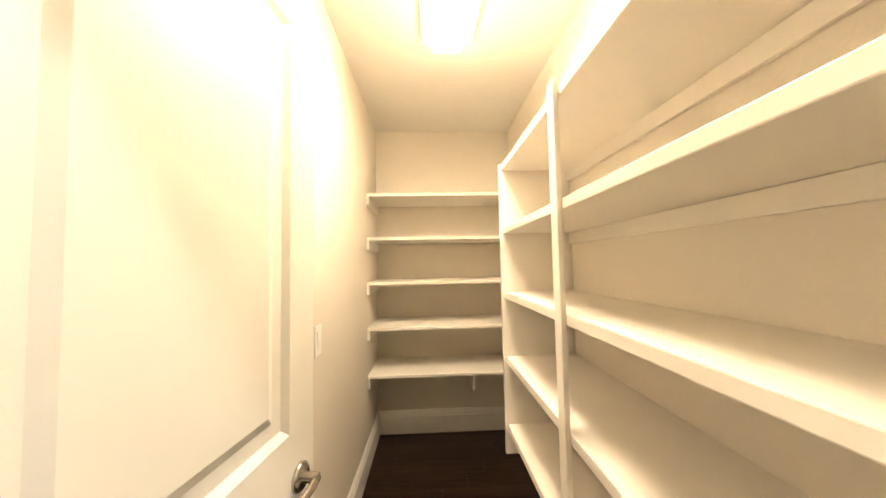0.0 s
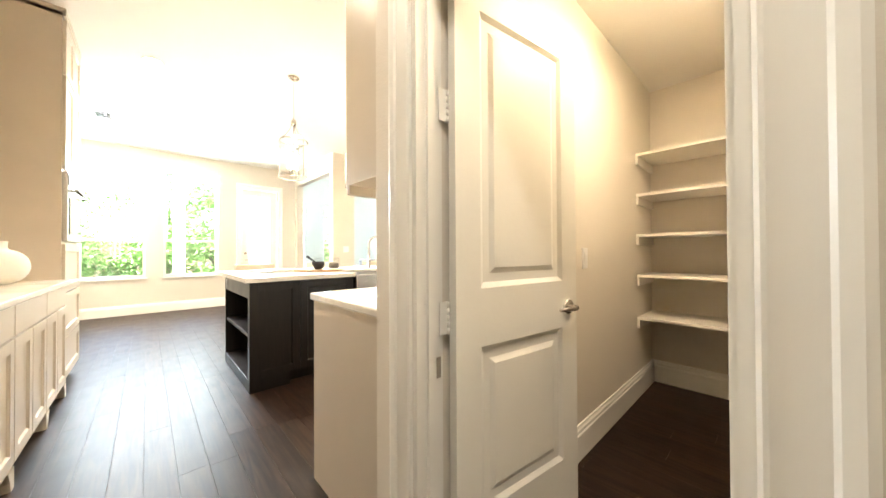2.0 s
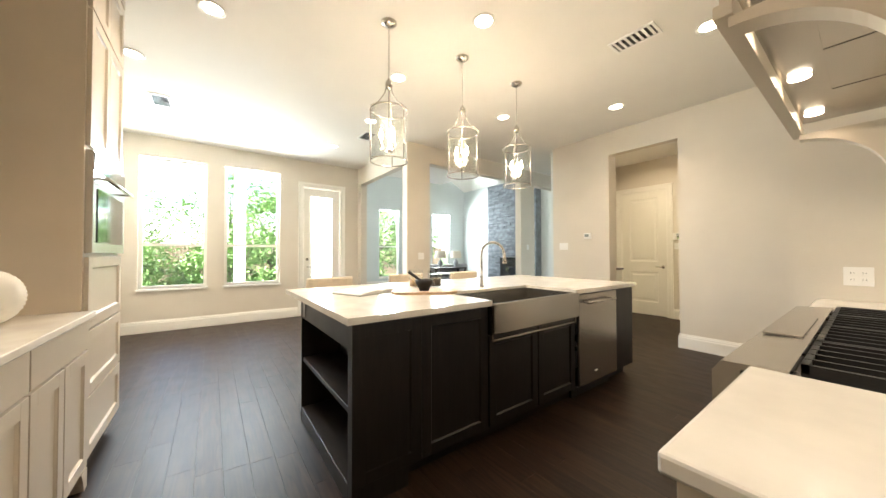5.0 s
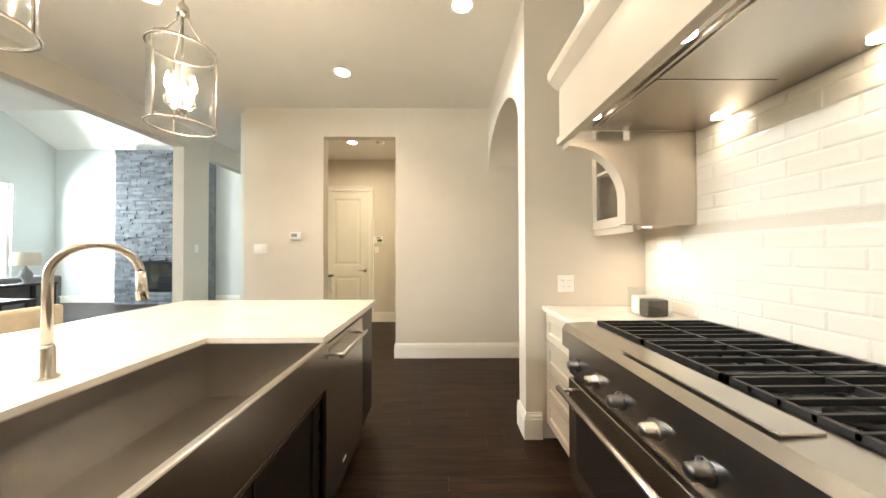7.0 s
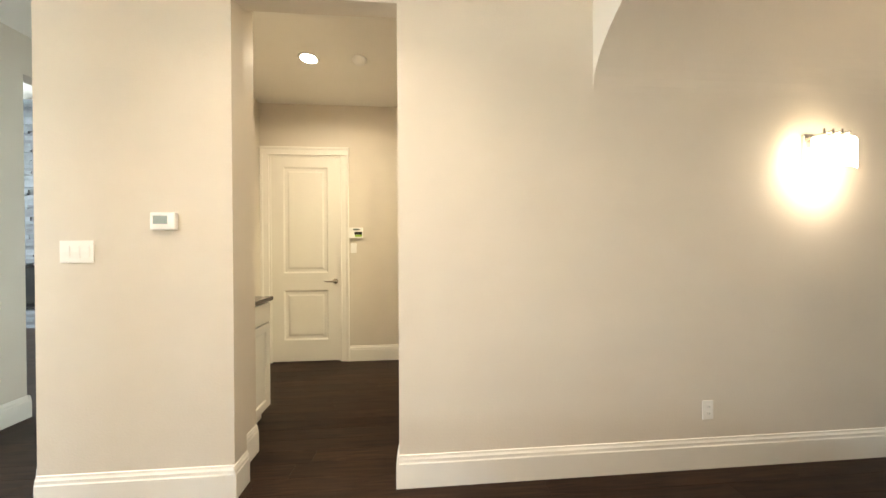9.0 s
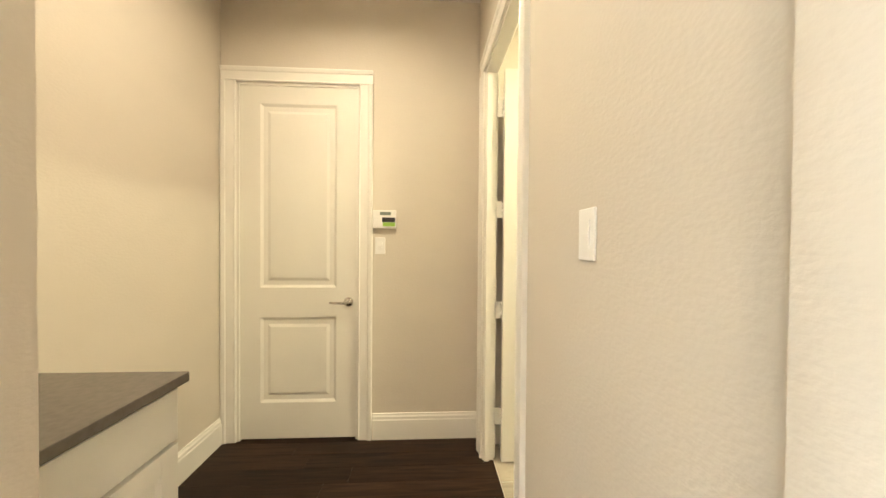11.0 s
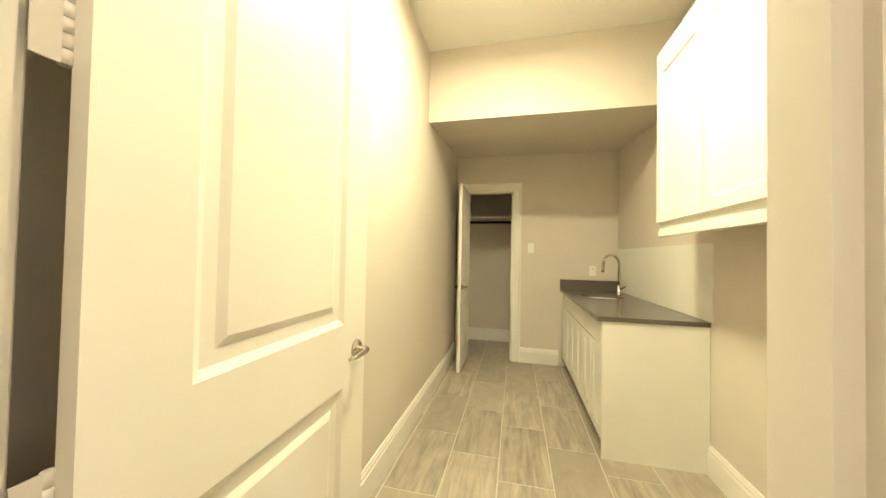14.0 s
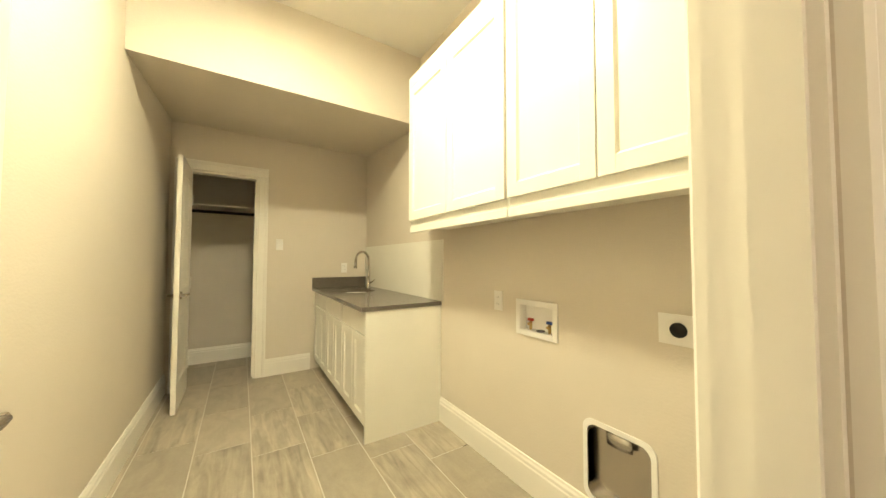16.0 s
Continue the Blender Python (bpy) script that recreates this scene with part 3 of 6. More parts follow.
def shaker(bm, x0, x1, z0, z1, y, t=0.02, rail=0.06, flat=False):
    """A shaker door or a slab drawer whose face is at y and that is t thick behind (towards +y)."""
    if flat:
        box(bm, x0, x1, y, y + t, z0, z1, bev=0.002)
        return
    box(bm, x0, x0 + rail, y, y + t, z0, z1, bev=0.0015), box(bm, x1 - rail, x1, y, y + t, z0, z1, bev=0.0015)
    box(bm, x0 + rail, x1 - rail, y, y + t, z0, z0 + rail, bev=0.0015), box(bm, x0 + rail, x1 - rail, y, y + t, z1 - rail, z1, bev=0.0015)
    ring(bm, x0 + rail, x1 - rail, z0 + rail, z1 - rail, y + 0.003, 0.008, y + 0.011)
    box(bm, x0 + rail, x1 - rail, y + 0.011, y + t - 0.002, z0 + rail, z1 - rail)


def door_part(parent, name, x0, x1, z0, z1, y, m, flat=False, rail=0.06):
    bm = bmesh.new()
    shaker(bm, x0, x1, z0, z1, y, rail=rail, flat=flat)
    return part(name, bm, m, parent)


def base_cabinet(at, w, label, m, d=0.60, h=0.884, drawers=1, doors=2, toe=0.10, group="", feet=False):
    """A base unit; its front is at local y 0 and it goes back to +d. Local x 0..w."""
    root = thing("base_cabinet", at, label, "cabinet", group)
    bm = boxes((0, w, 0.02, d, toe, h), (0.0, w, 0.075, d, 0, toe))
    part("body", bm, m, root)
    if feet:
        for fx in (0.0, w - 0.09):
            bm = bmesh.new()
            s = 1 if fx == 0 else -1
            e = 0.0 if fx == 0 else w
            prism(bm, [(e, 0), (e + s * 0.05, 0), (e + s * 0.06, 0.045), (e + s * 0.09, 0.10), (e, 0.10)], 1, 0.0, 0.075)
            part("foot", bm, m, root)
    g = 0.006
    z = h - 0.012
    if drawers == 1:
        door_part(root, "drawer_front", g, w - g, z - 0.15, z, 0, m, flat=True)
        z -= 0.162
    elif drawers > 1:
        hs = (z - toe - 0.012) / drawers
        for i in range(drawers):
            door_part(root, "drawer_front", g, w - g, z - hs + 0.008, z, 0, m, rail=0.05)
            z -= hs
    for i in range(doors):
        ww = w / doors
        door_part(root, "door", i * ww + g, (i + 1) * ww - g, toe + 0.012, z, 0, m)
    return root


def upper_cabinet(at, w, z0, z1, d, label, m, splits, doors=2, group="", rail_h=0.045):
    """A wall unit, front at local y 0, back at d; splits: heights between which the rows of doors sit."""
    root = thing("wall_cabinet", at, label, "cabinet", group)
    part("body", boxes((0, w, 0.02, d, z0, z1)), m, root)
    part("light_rail", boxes((0, w, 0.012, 0.032, z0 - rail_h, z0), bev=0.002), m, root)
    for za, zb in splits:
        for i in range(doors):
            ww = w / doors
            door_part(root, "door", i * ww + 0.003, (i + 1) * ww - 0.003, za + 0.003, zb - 0.003, 0, m)
    return root


def crown(name, pts, z, m, out=0.05, hgt=0.09):
    """Crown moulding along a level line of points; it leans out to the right of the way it runs."""
    bm = bmesh.new()
    prof = [(0, 0), (0.008, 0), (0.012, hgt * 0.25), (out * 0.55, hgt * 0.6), (out * 0.85, hgt * 0.78), (out, hgt * 0.82), (out, hgt), (0, hgt)]
    pts = [Vector((*p, 0)) for p in pts]
    rings = []
    for i, p in enumerate(pts):
        ds = []
        if i > 0:
            ds.append((pts[i] - pts[i - 1]).normalized())
        if i < len(pts) - 1:
            ds.append((pts[i + 1] - pts[i]).normalized())
        ns = [Vector((d.y, -d.x, 0)) for d in ds]
        nrm = ns[0] if len(ns) == 1 else (ns[0] + ns[1]) / (1 + ns[0].dot(ns[1]))
        rings.append([bm.verts.new(p + nrm * a + Vector((0, 0, z + b))) for a, b in prof])
    for a, b in zip(rings, rings[1:]):
        for k in range(len(prof)):
            j = (k + 1) % len(prof)
            bm.faces.new((a[k], a[j], b[j], b[k]))
    bm.faces.new(rings[0]), bm.faces.new(rings[-1][::-1])
    return structure(name, bm, m, "cabinet crown moulding", "crown moulding")


# buffet: fronts face +y, so local x runs towards -x
BUF_Y = -5.41
bx = [1.733, 1.03, 0.37, -0.30, -0.97]
for a, b in zip(bx, bx[1:]):
    base_cabinet(pose(a, BUF_Y, 0, 0, 0, 180), a - b, "greige shaker base cabinet with drawer over two doors", M_CAB, d=0.688, group="buffet base cabinets", feet=b in (0.37, -0.97))
    upper_cabinet(pose(a, -5.76, 0, 0, 0, 180), a - b, 1.477, 3.04, 0.338, "greige stacked shaker wall cabinet over the buffet", M_CAB, [(1.477, 2.47), (2.488, 2.99)], group="buffet wall cabinets")
solid("buffet_countertop", boxes((-0.968, 1.734, -6.098, -5.385, 0.884, 0.916), bev=0.004), M_QUARTZ, "cream quartz buffet countertop", "countertop")
crown("trim_crown", [(-0.968, -5.76), (1.733, -5.76)], 3.015, M_CAB, 0.035, 0.062)

# tall oven cabinet
def oven_tower():
    root = thing("oven_cabinet", pose(-0.972, -5.42, 0, 0, 0, 180), "tall greige cabinet with built-in steel oven", "oven cabinet")
    w, d = 0.78, 0.67
    part("body", boxes((0, w, 0.02, d, 0.10, 3.04), (0.02, w - 0.02, 0.08, d, 0, 0.10)), M_CAB, root)
    for za, zb in ((2.56, 2.99), (1.80, 2.545)):
        door_part(root, "door", 0.02, w / 2 - 0.002, za, zb, 0, M_CAB)
        door_part(root, "door", w / 2 + 0.002, w - 0.02, za, zb, 0, M_CAB)
    for za, zb in ((0.115, 0.44), (0.452, 0.80)):
        door_part(root, "drawer_front", 0.02, w - 0.02, za, zb, 0, M_CAB)
    door_part(root, "drawer_front", 0.02, w - 0.02, 0.815, 1.20, 0, M_CAB)
    ov = part("oven", boxes((0.02, w - 0.02, -0.012, 0.3, 1.22, 1.78), bev=0.003), M_STEEL, root, "stainless steel built-in oven")
    part("oven_glass", boxes((0.09, w - 0.09, -0.0165, -0.0125, 1.28, 1.58)), M_BLACKGLASS, ov)
    part("control_panel", boxes((0.03, w - 0.03, -0.0165, -0.0125, 1.68, 1.77)), M_BLACKGLASS, ov)
    bm = bmesh.new()
    tube(bm, [(0.06, -0.055, 1.635), (w - 0.06, -0.055, 1.635)], 0.011, 12)
    for hx in (0.09, w - 0.09):
        tube(bm, [(hx, -0.012, 1.635), (hx, -0.05, 1.635)], 0.008, 8)
    part("oven_handle", bm, M_NICKEL, ov)
    return root


oven_tower()
crown("trim_crown_tower", [(-1.752, -5.42), (-0.972, -5.42), (-0.972, -6.09)], 3.015, M_CAB, 0.035, 0.062)

# refrigerator alcove: empty, with a cabinet above
def fridge_surround():
    root = thing("fridge_surround", pose(1.736, -5.40, 0), "greige panelled surround of an empty refrigerator space", "cabinet")
    part("side_panel", boxes((0.0, 0.065, -0.69, 0, 0, H - 0.05), bev=0.002), M_CAB, root)
    part("side_panel", boxes((1.04, 1.105, -0.69, 0, 0, H - 0.05), bev=0.002), M_CAB, root)
    part("body", boxes((0.065, 1.04, -0.69, -0.02, 1.89, H - 0.05)), M_CAB, root)
    part("trim_rail", boxes((0.065, 1.04, -0.02, 0.0, 1.84, 1.94), (0.0, 1.105, 0.0, 0.02, 1.94, 1.965), bev=0.002), M_CAB, root)
    for i in range(2):
        bm = bmesh.new()
        shaker(bm, -0.485 * (i + 1) - 0.062, -0.485 * i - 0.068, 1.98, 2.98, 0)
        part("door", bm, M_CAB, root, at=pose(0, 0.0, 0, 0, 0, 180))
    return root


fridge_surround()

# range side: fronts face -x, so local x runs towards +y... local y towards +x
RX = 1.30


def rpose(y, x=RX):
    return pose(x, y, 0, 0, 0, -90)


base_cabinet(rpose(-1.685), 0.50, "greige base cabinet with a stack of drawers beside the range", M_CAB, d=0.698, drawers=4, doors=0, group="range base cabinets")
base_cabinet(rpose(-3.745, 1.312), 0.575, "greige base cabinet beside the range", M_CAB, d=0.698, drawers=1, doors=2, group="range base cabinets")
solid("end_panel", boxes((1.312, 1.933, -4.34, -4.322, 0, 0.884), bev=0.002), M_CAB, "greige cabinet end panel facing the passage", "end panel")
solid("range_countertop", boxes((1.290, 1.998, -4.352, -3.745, 0.884, 0.918), bev=0.007), M_QUARTZ, "cream quartz countertop ending at the passage", "countertop")
solid("range_countertop", boxes((1.275, 1.998, -2.195, -1.683, 0.884, 0.916), bev=0.005), M_QUARTZ, "cream quartz countertop beside the range", "countertop")


def pro_range():
    root = thing("range", pose(1.213, -2.205, 0, 0, 0, -90), "wide stainless steel gas range with black grates", "range")
    w, d = 1.54, 0.777
    part("body", boxes((0.002, w - 0.002, 0.06, d, 0.10, 0.90), (0.03, w - 0.03, 0.12, d, 0.0, 0.10)), M_STEEL, root)
    bm = bmesh.new()
    prism(bm, [(0.0, 0.80), (0.0, 0.885), (0.02, 0.915), (0.15, 0.921), (0.15, 0.80)], 0, 0.002, w - 0.002)
    part("bullnose", bm, M_STEEL, root)
    part("control_panel", boxes((0.01, w - 0.01, 0.03, 0.06, 0.66, 0.80), bev=0.003), M_STEEL, root)
    # steel plate added to mirror the ceiling as a pale reflection on the bullnose
    part("glint_plate", boxes((0.50, 1.04, 0.03, 0.13, 0.9195, 0.9265), bev=0.002), M_STEEL, root)
    part("cooktop", boxes((0.02, w - 0.02, 0.151, d - 0.01, 0.88, 0.905), bev=0.003), M_DARKSTEEL, root)
    for x0, x1 in ((0.03, 0.98), (1.0, w - 0.03)):
        dr = part("oven_door", boxes((x0, x1, 0.02, 0.06, 0.14, 0.645), bev=0.004), M_STEEL, root)
        part("oven_window", boxes((x0 + 0.10, x1 - 0.10, 0.0165, 0.0195, 0.24, 0.52)), M_BLACKGLASS, dr)
        bm = bmesh.new()
        tube(bm, [(x0 + 0.03, -0.045, 0.60), (x1 - 0.03, -0.045, 0.60)], 0.014, 12)
        for hx in (x0 + 0.06, x1 - 0.06):
            tube(bm, [(hx, 0.02, 0.60), (hx, -0.04, 0.60)], 0.010, 8)
        part("oven_handle", bm, M_NICKEL, dr)
    for k in range(8):
        kx = 0.11 + k * (w - 0.22) / 7
        bm = bmesh.new()
        lathe(bm, [(0.0, 0), (0.034, 0), (0.034, 0.006), (0.024, 0.010), (0.022, 0.040), (0.018, 0.045), (0, 0.045)], 20)
        bmesh.ops.transform(bm, matrix=Matrix.Rotation(radians(90), 4, "X"), verts=bm.verts)
        part("knob", bm, M_NICKEL if k % 2 else M_DARKSTEEL, root, at=pose(kx, 0.03, 0.73))
    for g in range(4):
        gx0, gx1 = 0.04 + g * (w - 0.08) / 4 + 0.004, 0.04 + (g + 1) * (w - 0.08) / 4 - 0.004
        y0, y1 = 0.165, d - 0.06
        bm = bmesh.new()
        zt0, zt1 = 0.921, 0.936
        for xx in (gx0, gx1 - 0.014):
            box(bm, xx, xx + 0.014, y0, y1, 0.905, zt1)
        for yy in (y0, (y0 + y1) / 2 - 0.007, y1 - 0.014):
            box(bm, gx0, gx1, yy, yy + 0.014, zt0 - 0.008, zt1)
        for i in range(1, 5):
            xx = gx0 + (gx1 - gx0) * i / 5 - 0.005
            box(bm, xx, xx + 0.010, y0, y1, zt0, zt1 + 0.001)
        part("grate", bm, M_BLACK, root)
        for cy in (y0 + (y1 - y0) * 0.26, y0 + (y1 - y0) * 0.76):
            bm = bmesh.new()
            lathe(bm, [(0, 0.905), (0.055, 0.905), (0.052, 0.912), (0.035, 0.915), (0.034, 0.920), (0, 0.920)], 20, (gx0 + gx1) / 2, cy)
            part("burner", bm, M_BLACK, root)
    return root


pro_range()


def glass_cabinet():
    """The wall unit beside the hood with a glazed, arched-top door."""
    w = 0.445
    root = thing("glass_door_cabinet", pose(1.63, -1.683, 0, 0, 0, -90), "greige wall cabinet with a glazed door", "cabinet", "range wall cabinets")
    z0, z1, d = 1.44, 3.04, 0.368
    bm = boxes((0, 0.018, 0.02, d, z0, z1), (w - 0.018, w, 0.02, d, z0, z1), (0.018, w - 0.018, 0.021, d - 0.011, z0 + 0.001, z0 + 0.02), (0.018, w - 0.018, 0.021, d - 0.011, 2.50, z1 - 0.001), (0.018, w - 0.018, d - 0.01, d - 0.001, z0 + 0.001, z1 - 0.001), (0.02, w - 0.02, 0.05, d - 0.01, 1.80, 1.815), (0.02, w - 0.02, 0.05, d - 0.01, 2.15, 2.165))
    part("body", bm, M_CAB, root)
    bm = boxes((0.003, 0.063, 0, 0.02, z0, 2.48), (w - 0.063, w - 0.003, 0, 0.02, z0, 2.48), (0.063, w - 0.063, 0, 0.02, z0, z0 + 0.06), (0.063, w - 0.063, 0, 0.02, 2.42, 2.48), (0.063, w - 0.063, 0.004, 0.016, 1.795, 1.815), (0.063, w - 0.063, 0.004, 0.016, 2.10, 2.12))
    dr = part("door", bm, M_CAB, root)
    gl = part("pane", boxes((0.06, w - 0.06, 0.008, 0.012, z0 + 0.055, 2.425)), M_GLASS, dr)
    gl.visible_shadow = False
    part("light_rail", boxes((0, w, 0.012, 0.032, z0 - 0.04, z0), bev=0.002), M_CAB, root)
    return root


glass_cabinet()
upper_cabinet(rpose(-3.72, 1.65), 0.615, 1.40, 3.04, 0.348, "greige wall cabinet ending at the passage", M_CAB, [(1.40, 2.47), (2.485, 2.99)], group="range wall cabinets", rail_h=0.04)


def range_hood():
    """A mantel hood: fascia with a moulded ledge, side brackets with arched cut-outs, a steel liner with lights."""
    root = thing("range_hood", pose(1.235, -2.13, 0, 0, 0, -90), "greige wooden mantel range hood with lit steel liner", "range hood")
    w, d = 1.585, 0.763
    part("fascia", boxes((0, w, 0, 0.03, 1.926, 2.199), (0.001, 0.03, 0.031, d, 1.96, 2.199), (w - 0.03, w - 0.001, 0.031, d, 1.96, 2.199), (-0.012, w + 0.012, -0.012, 0.032, 1.885, 1.925), bev=0.002), M_CAB, root)
    bm = bmesh.new()
    prism(bm, [(-0.0, 2.20), (-0.05, 2.25), (-0.055, 2.28), (-0.055, 2.30), (d, 2.30), (d, 2.20)], 0, -0.03, w + 0.03)
    part("ledge", bm, M_CAB, root)
    part("chimney", boxes((0.02, w - 0.02, 0.15, d, 2.301, 3.04)), M_CAB, root)
    for i in range(3):
        door_part(root, "panel", 0.03 + i * 0.51, 0.03 + i * 0.51 + 0.50, 2.33, 3.0, 0.129, M_CAB)
    lin = part("liner", boxes((0.03, w - 0.03, 0.03, d - 0.002, 1.955, 1.965), (0.10, w - 0.10, 0.14, d - 0.12, 1.945, 1.955)), M_STEEL, root, "brushed steel hood liner")
    for i in range(3):
        x0 = 0.12 + i * 0.45
        part("filter", boxes((x0, x0 + 0.44, 0.16, d - 0.14, 1.938, 1.945), bev=0.002), M_STEEL, lin)
    for lx in (0.22, 0.79, 1.36):
        for ly in (0.085, d - 0.06):
            bm = bmesh.new()
            lathe(bm, [(0, 1.944), (0.034, 1.944), (0.034, 1.948), (0, 1.949)], 20, lx, ly)
            part("light_lens", bm, M_CAN, lin)
    # brackets
    for bx0, bx1 in ((0.0, 0.075), (w - 0.075, w)):
        bm = bmesh.new()
        n, r = 14, 0.28
        cy, cz = 0.02, 1.885 - r - 0.03
        pts = [(0.02, 1.855)] + [(cy + 0.30 * math.sin(a), cz + r * math.cos(a)) for a in [math.pi / 2 * i / n for i in range(n + 1)]] + [(0.32, 1.44), (0.394, 1.44), (0.394, 1.884), (0.02, 1.884)]
        prism(bm, pts[1:], 0, bx0, bx1)
        part("bracket", bm, M_CAB, root)
    return root


range_hood()


def island():
    root = thing("kitchen_island", pose(0, 0, 0), "dark espresso wood kitchen island with open shelves", "kitchen island")
    x0, x1, y0, y1 = -1.02, 0.035, -4.355, -1.42
    # carcass behind the fronts; the end by the passage is open shelving
    part("body", boxes((x0, 0.02, -4.05, -3.46, 0.10, 0.88), (x0, 0.02, -3.46, -2.465, 0.10, 0.64), (x0, -0.52, -3.46, -2.465, 0.64, 0.88), (x0, -0.02, -1.80, y1, 0.10, 0.88), (x0, -0.60, -2.465, -1.80, 0.10, 0.88), (x0 + 0.05, -0.05, -4.05, y1 - 0.03, 0.0, 0.10)), M_ESPRESSO, root)
    sh = part("shelf_back", boxes((x0 + 0.03, x1 - 0.06, -4.07, -4.052, 0.10, 0.75)), M_ESPRESSO, root)
    part("side_panel", boxes((x0, x0 + 0.03, y0, -4.051, 0, 0.879), bev=0.002), M_ESPRESSO, root)
    part("side_panel", boxes((x1 - 0.06, x1 - 0.001, y0, -4.051, 0, 0.879), bev=0.002), M_ESPRESSO, root)
    part("shelf_base", boxes((x0 + 0.03, x1 - 0.06, y0 + 0.001, -4.052, 0.0, 0.10), bev=0.002), M_ESPRESSO, root)
    part("top_rail", boxes((x0 + 0.03, x1 - 0.06, y0 + 0.001, -4.052, 0.75, 0.878), bev=0.002), M_ESPRESSO, root)
    part("shelf", boxes((x0 + 0.03, x1 - 0.06, y0 + 0.01, -4.07, 0.43, 0.46), bev=0.002), M_ESPRESSO, sh)
    # fronts towards the range: facing +x
    def front(name, ya, yb, za, zb, flat=False):
        bm = bmesh.new()
        shaker(bm, 0, yb - ya, za, zb, 0, flat=flat)
        part(name, bm, M_ESPRESSO, root, at=pose(x1, ya, 0, 0, 0, 90))
    front("end_stile", -4.35, -3.97, 0.105, 0.872)
    front("door", -3.965, -3.47, 0.105, 0.872)
    front("door", -3.455, -2.965, 0.105, 0.69)
    front("door", -2.955, -2.475, 0.105, 0.69)
    front("end_stile", -1.805, -1.425, 0.105, 0.872, True)
    part("outlet", boxes((-0.93, -0.87, -4.361, -4.356, 0.77, 0.86), bev=0.001), M_DARKSTEEL, root, "dark steel outlet plate")
    return root


island()


def island_top():
    """The worktop, cut out round the sink and the tap side."""
    bm = bmesh.new()
    z0, z1 = 0.882, 0.916
    X0, X1, Y0, Y1 = -1.45, 0.055, -4.385, -1.37
    s0, s1, sb = -3.45, -2.478, -0.46
    for a in ((X0, sb, Y0, Y1), (sb, X1, Y0, s0), (sb, X1, s1, Y1)):
        box(bm, *a, z0, z1)
    bmesh.ops.remove_doubles(bm, verts=bm.verts, dist=1e-4)
    return bm


_top = solid("island_countertop", island_top(), M_QUARTZ, "cream quartz island countertop with overhang for seating", "countertop")


def apron_sink():
    root = thing("apron_sink", pose(0, 0, 0), "stainless steel apron-front sink set in the island", "sink")
    x0, x1, y0, y1 = -0.455, 0.078, -3.447, -2.481
    t = 0.012
    part("apron", boxes((x1 - 0.028, x1, y0, y1, 0.70, 0.897), bev=0.006), M_STEEL, root)
    part("basin", boxes((x0, x0 + t, y0, y1, 0.665, 0.897), (x0 + t, x1 - 0.0285, y0, y0 + t, 0.665, 0.894), (x0 + t, x1 - 0.0285, y1 - t, y1, 0.665, 0.894), (x0, x1 - 0.0285, y0, y1, 0.651, 0.664)), M_STEEL, root)
    bm = bmesh.new()
    lathe(bm, [(0, 0.667), (0.03, 0.667), (0.045, 0.670), (0.057, 0.6655), (0.057, 0.6645)], 24, -0.2, -2.93)
    part("drain", bm, M_NICKEL, root)
    return root


apron_sink()


def gooseneck(at, hgt, reach, label, spray=True):
    root = thing("faucet", at, label, "faucet")
    bm = bmesh.new()
    r = reach / 2
    pts = [(0, 0, 0), (0, 0, hgt - r)] + [(r - r * math.cos(a), 0, hgt - r + r * math.sin(a)) for a in [math.pi * i / 14 for i in range(1, 15)]]
    tube(bm, pts, 0.0125, 14)
    lathe(bm, [(0, 0), (0.027, 0), (0.027, 0.006), (0.019, 0.012), (0.018, 0.09), (0.014, 0.10), (0, 0.10)], 20)
    part("spout", bm, M_NICKEL, root)
    bm = bmesh.new()
    tube(bm, [(reach, 0, hgt - r + 0.01), (reach + 0.004, 0, hgt - r - 0.055), (reach + 0.006, 0, hgt - r - 0.09)], [0.014, 0.016, 0.018], 14)
    part("spray_head", bm, M_NICKEL, root)
    bm = bmesh.new()
    tube(bm, [(0, 0.015, 0.06), (0, 0.055, 0.075), (0, 0.10, 0.10)], [0.009, 0.007, 0.006], 10)
    part("handle", bm, M_NICKEL, root)
    return root


gooseneck(pose(-0.60, -2.925, 0.916, 0, 0, 48), 0.40, 0.20, "brushed nickel gooseneck kitchen faucet on the island")


def dishwasher():
    root = thing("dishwasher", pose(0.062, -2.46, 0, 0, 0, 90), "stainless steel dishwasher built into the island", "dishwasher")
    part("body", boxes((0.006, 0.64, 0.03, 0.55, 0.10, 0.872)), M_DARKSTEEL, root)
    part("door", boxes((0.006, 0.64, 0.0, 0.03, 0.12, 0.872), bev=0.003), M_STEEL, root)
    part("toe_panel", boxes((0.01, 0.636, 0.08, 0.10, 0, 0.10)), M_BLACK, root)
    bm = bmesh.new()
    tube(bm, [(0.05, -0.05, 0.81), (0.53, -0.05, 0.81)], 0.011, 12)
    for hx in (0.08, 0.50):
        tube(bm, [(hx, 0, 0.81), (hx, -0.05, 0.81)], 0.008, 8)
    part("door_handle", bm, M_NICKEL, root)
    part("badge", boxes((0.24, 0.29, -0.0015, 0.0, 0.20, 0.212)), M_PLATE, root)
    return root


dishwasher()


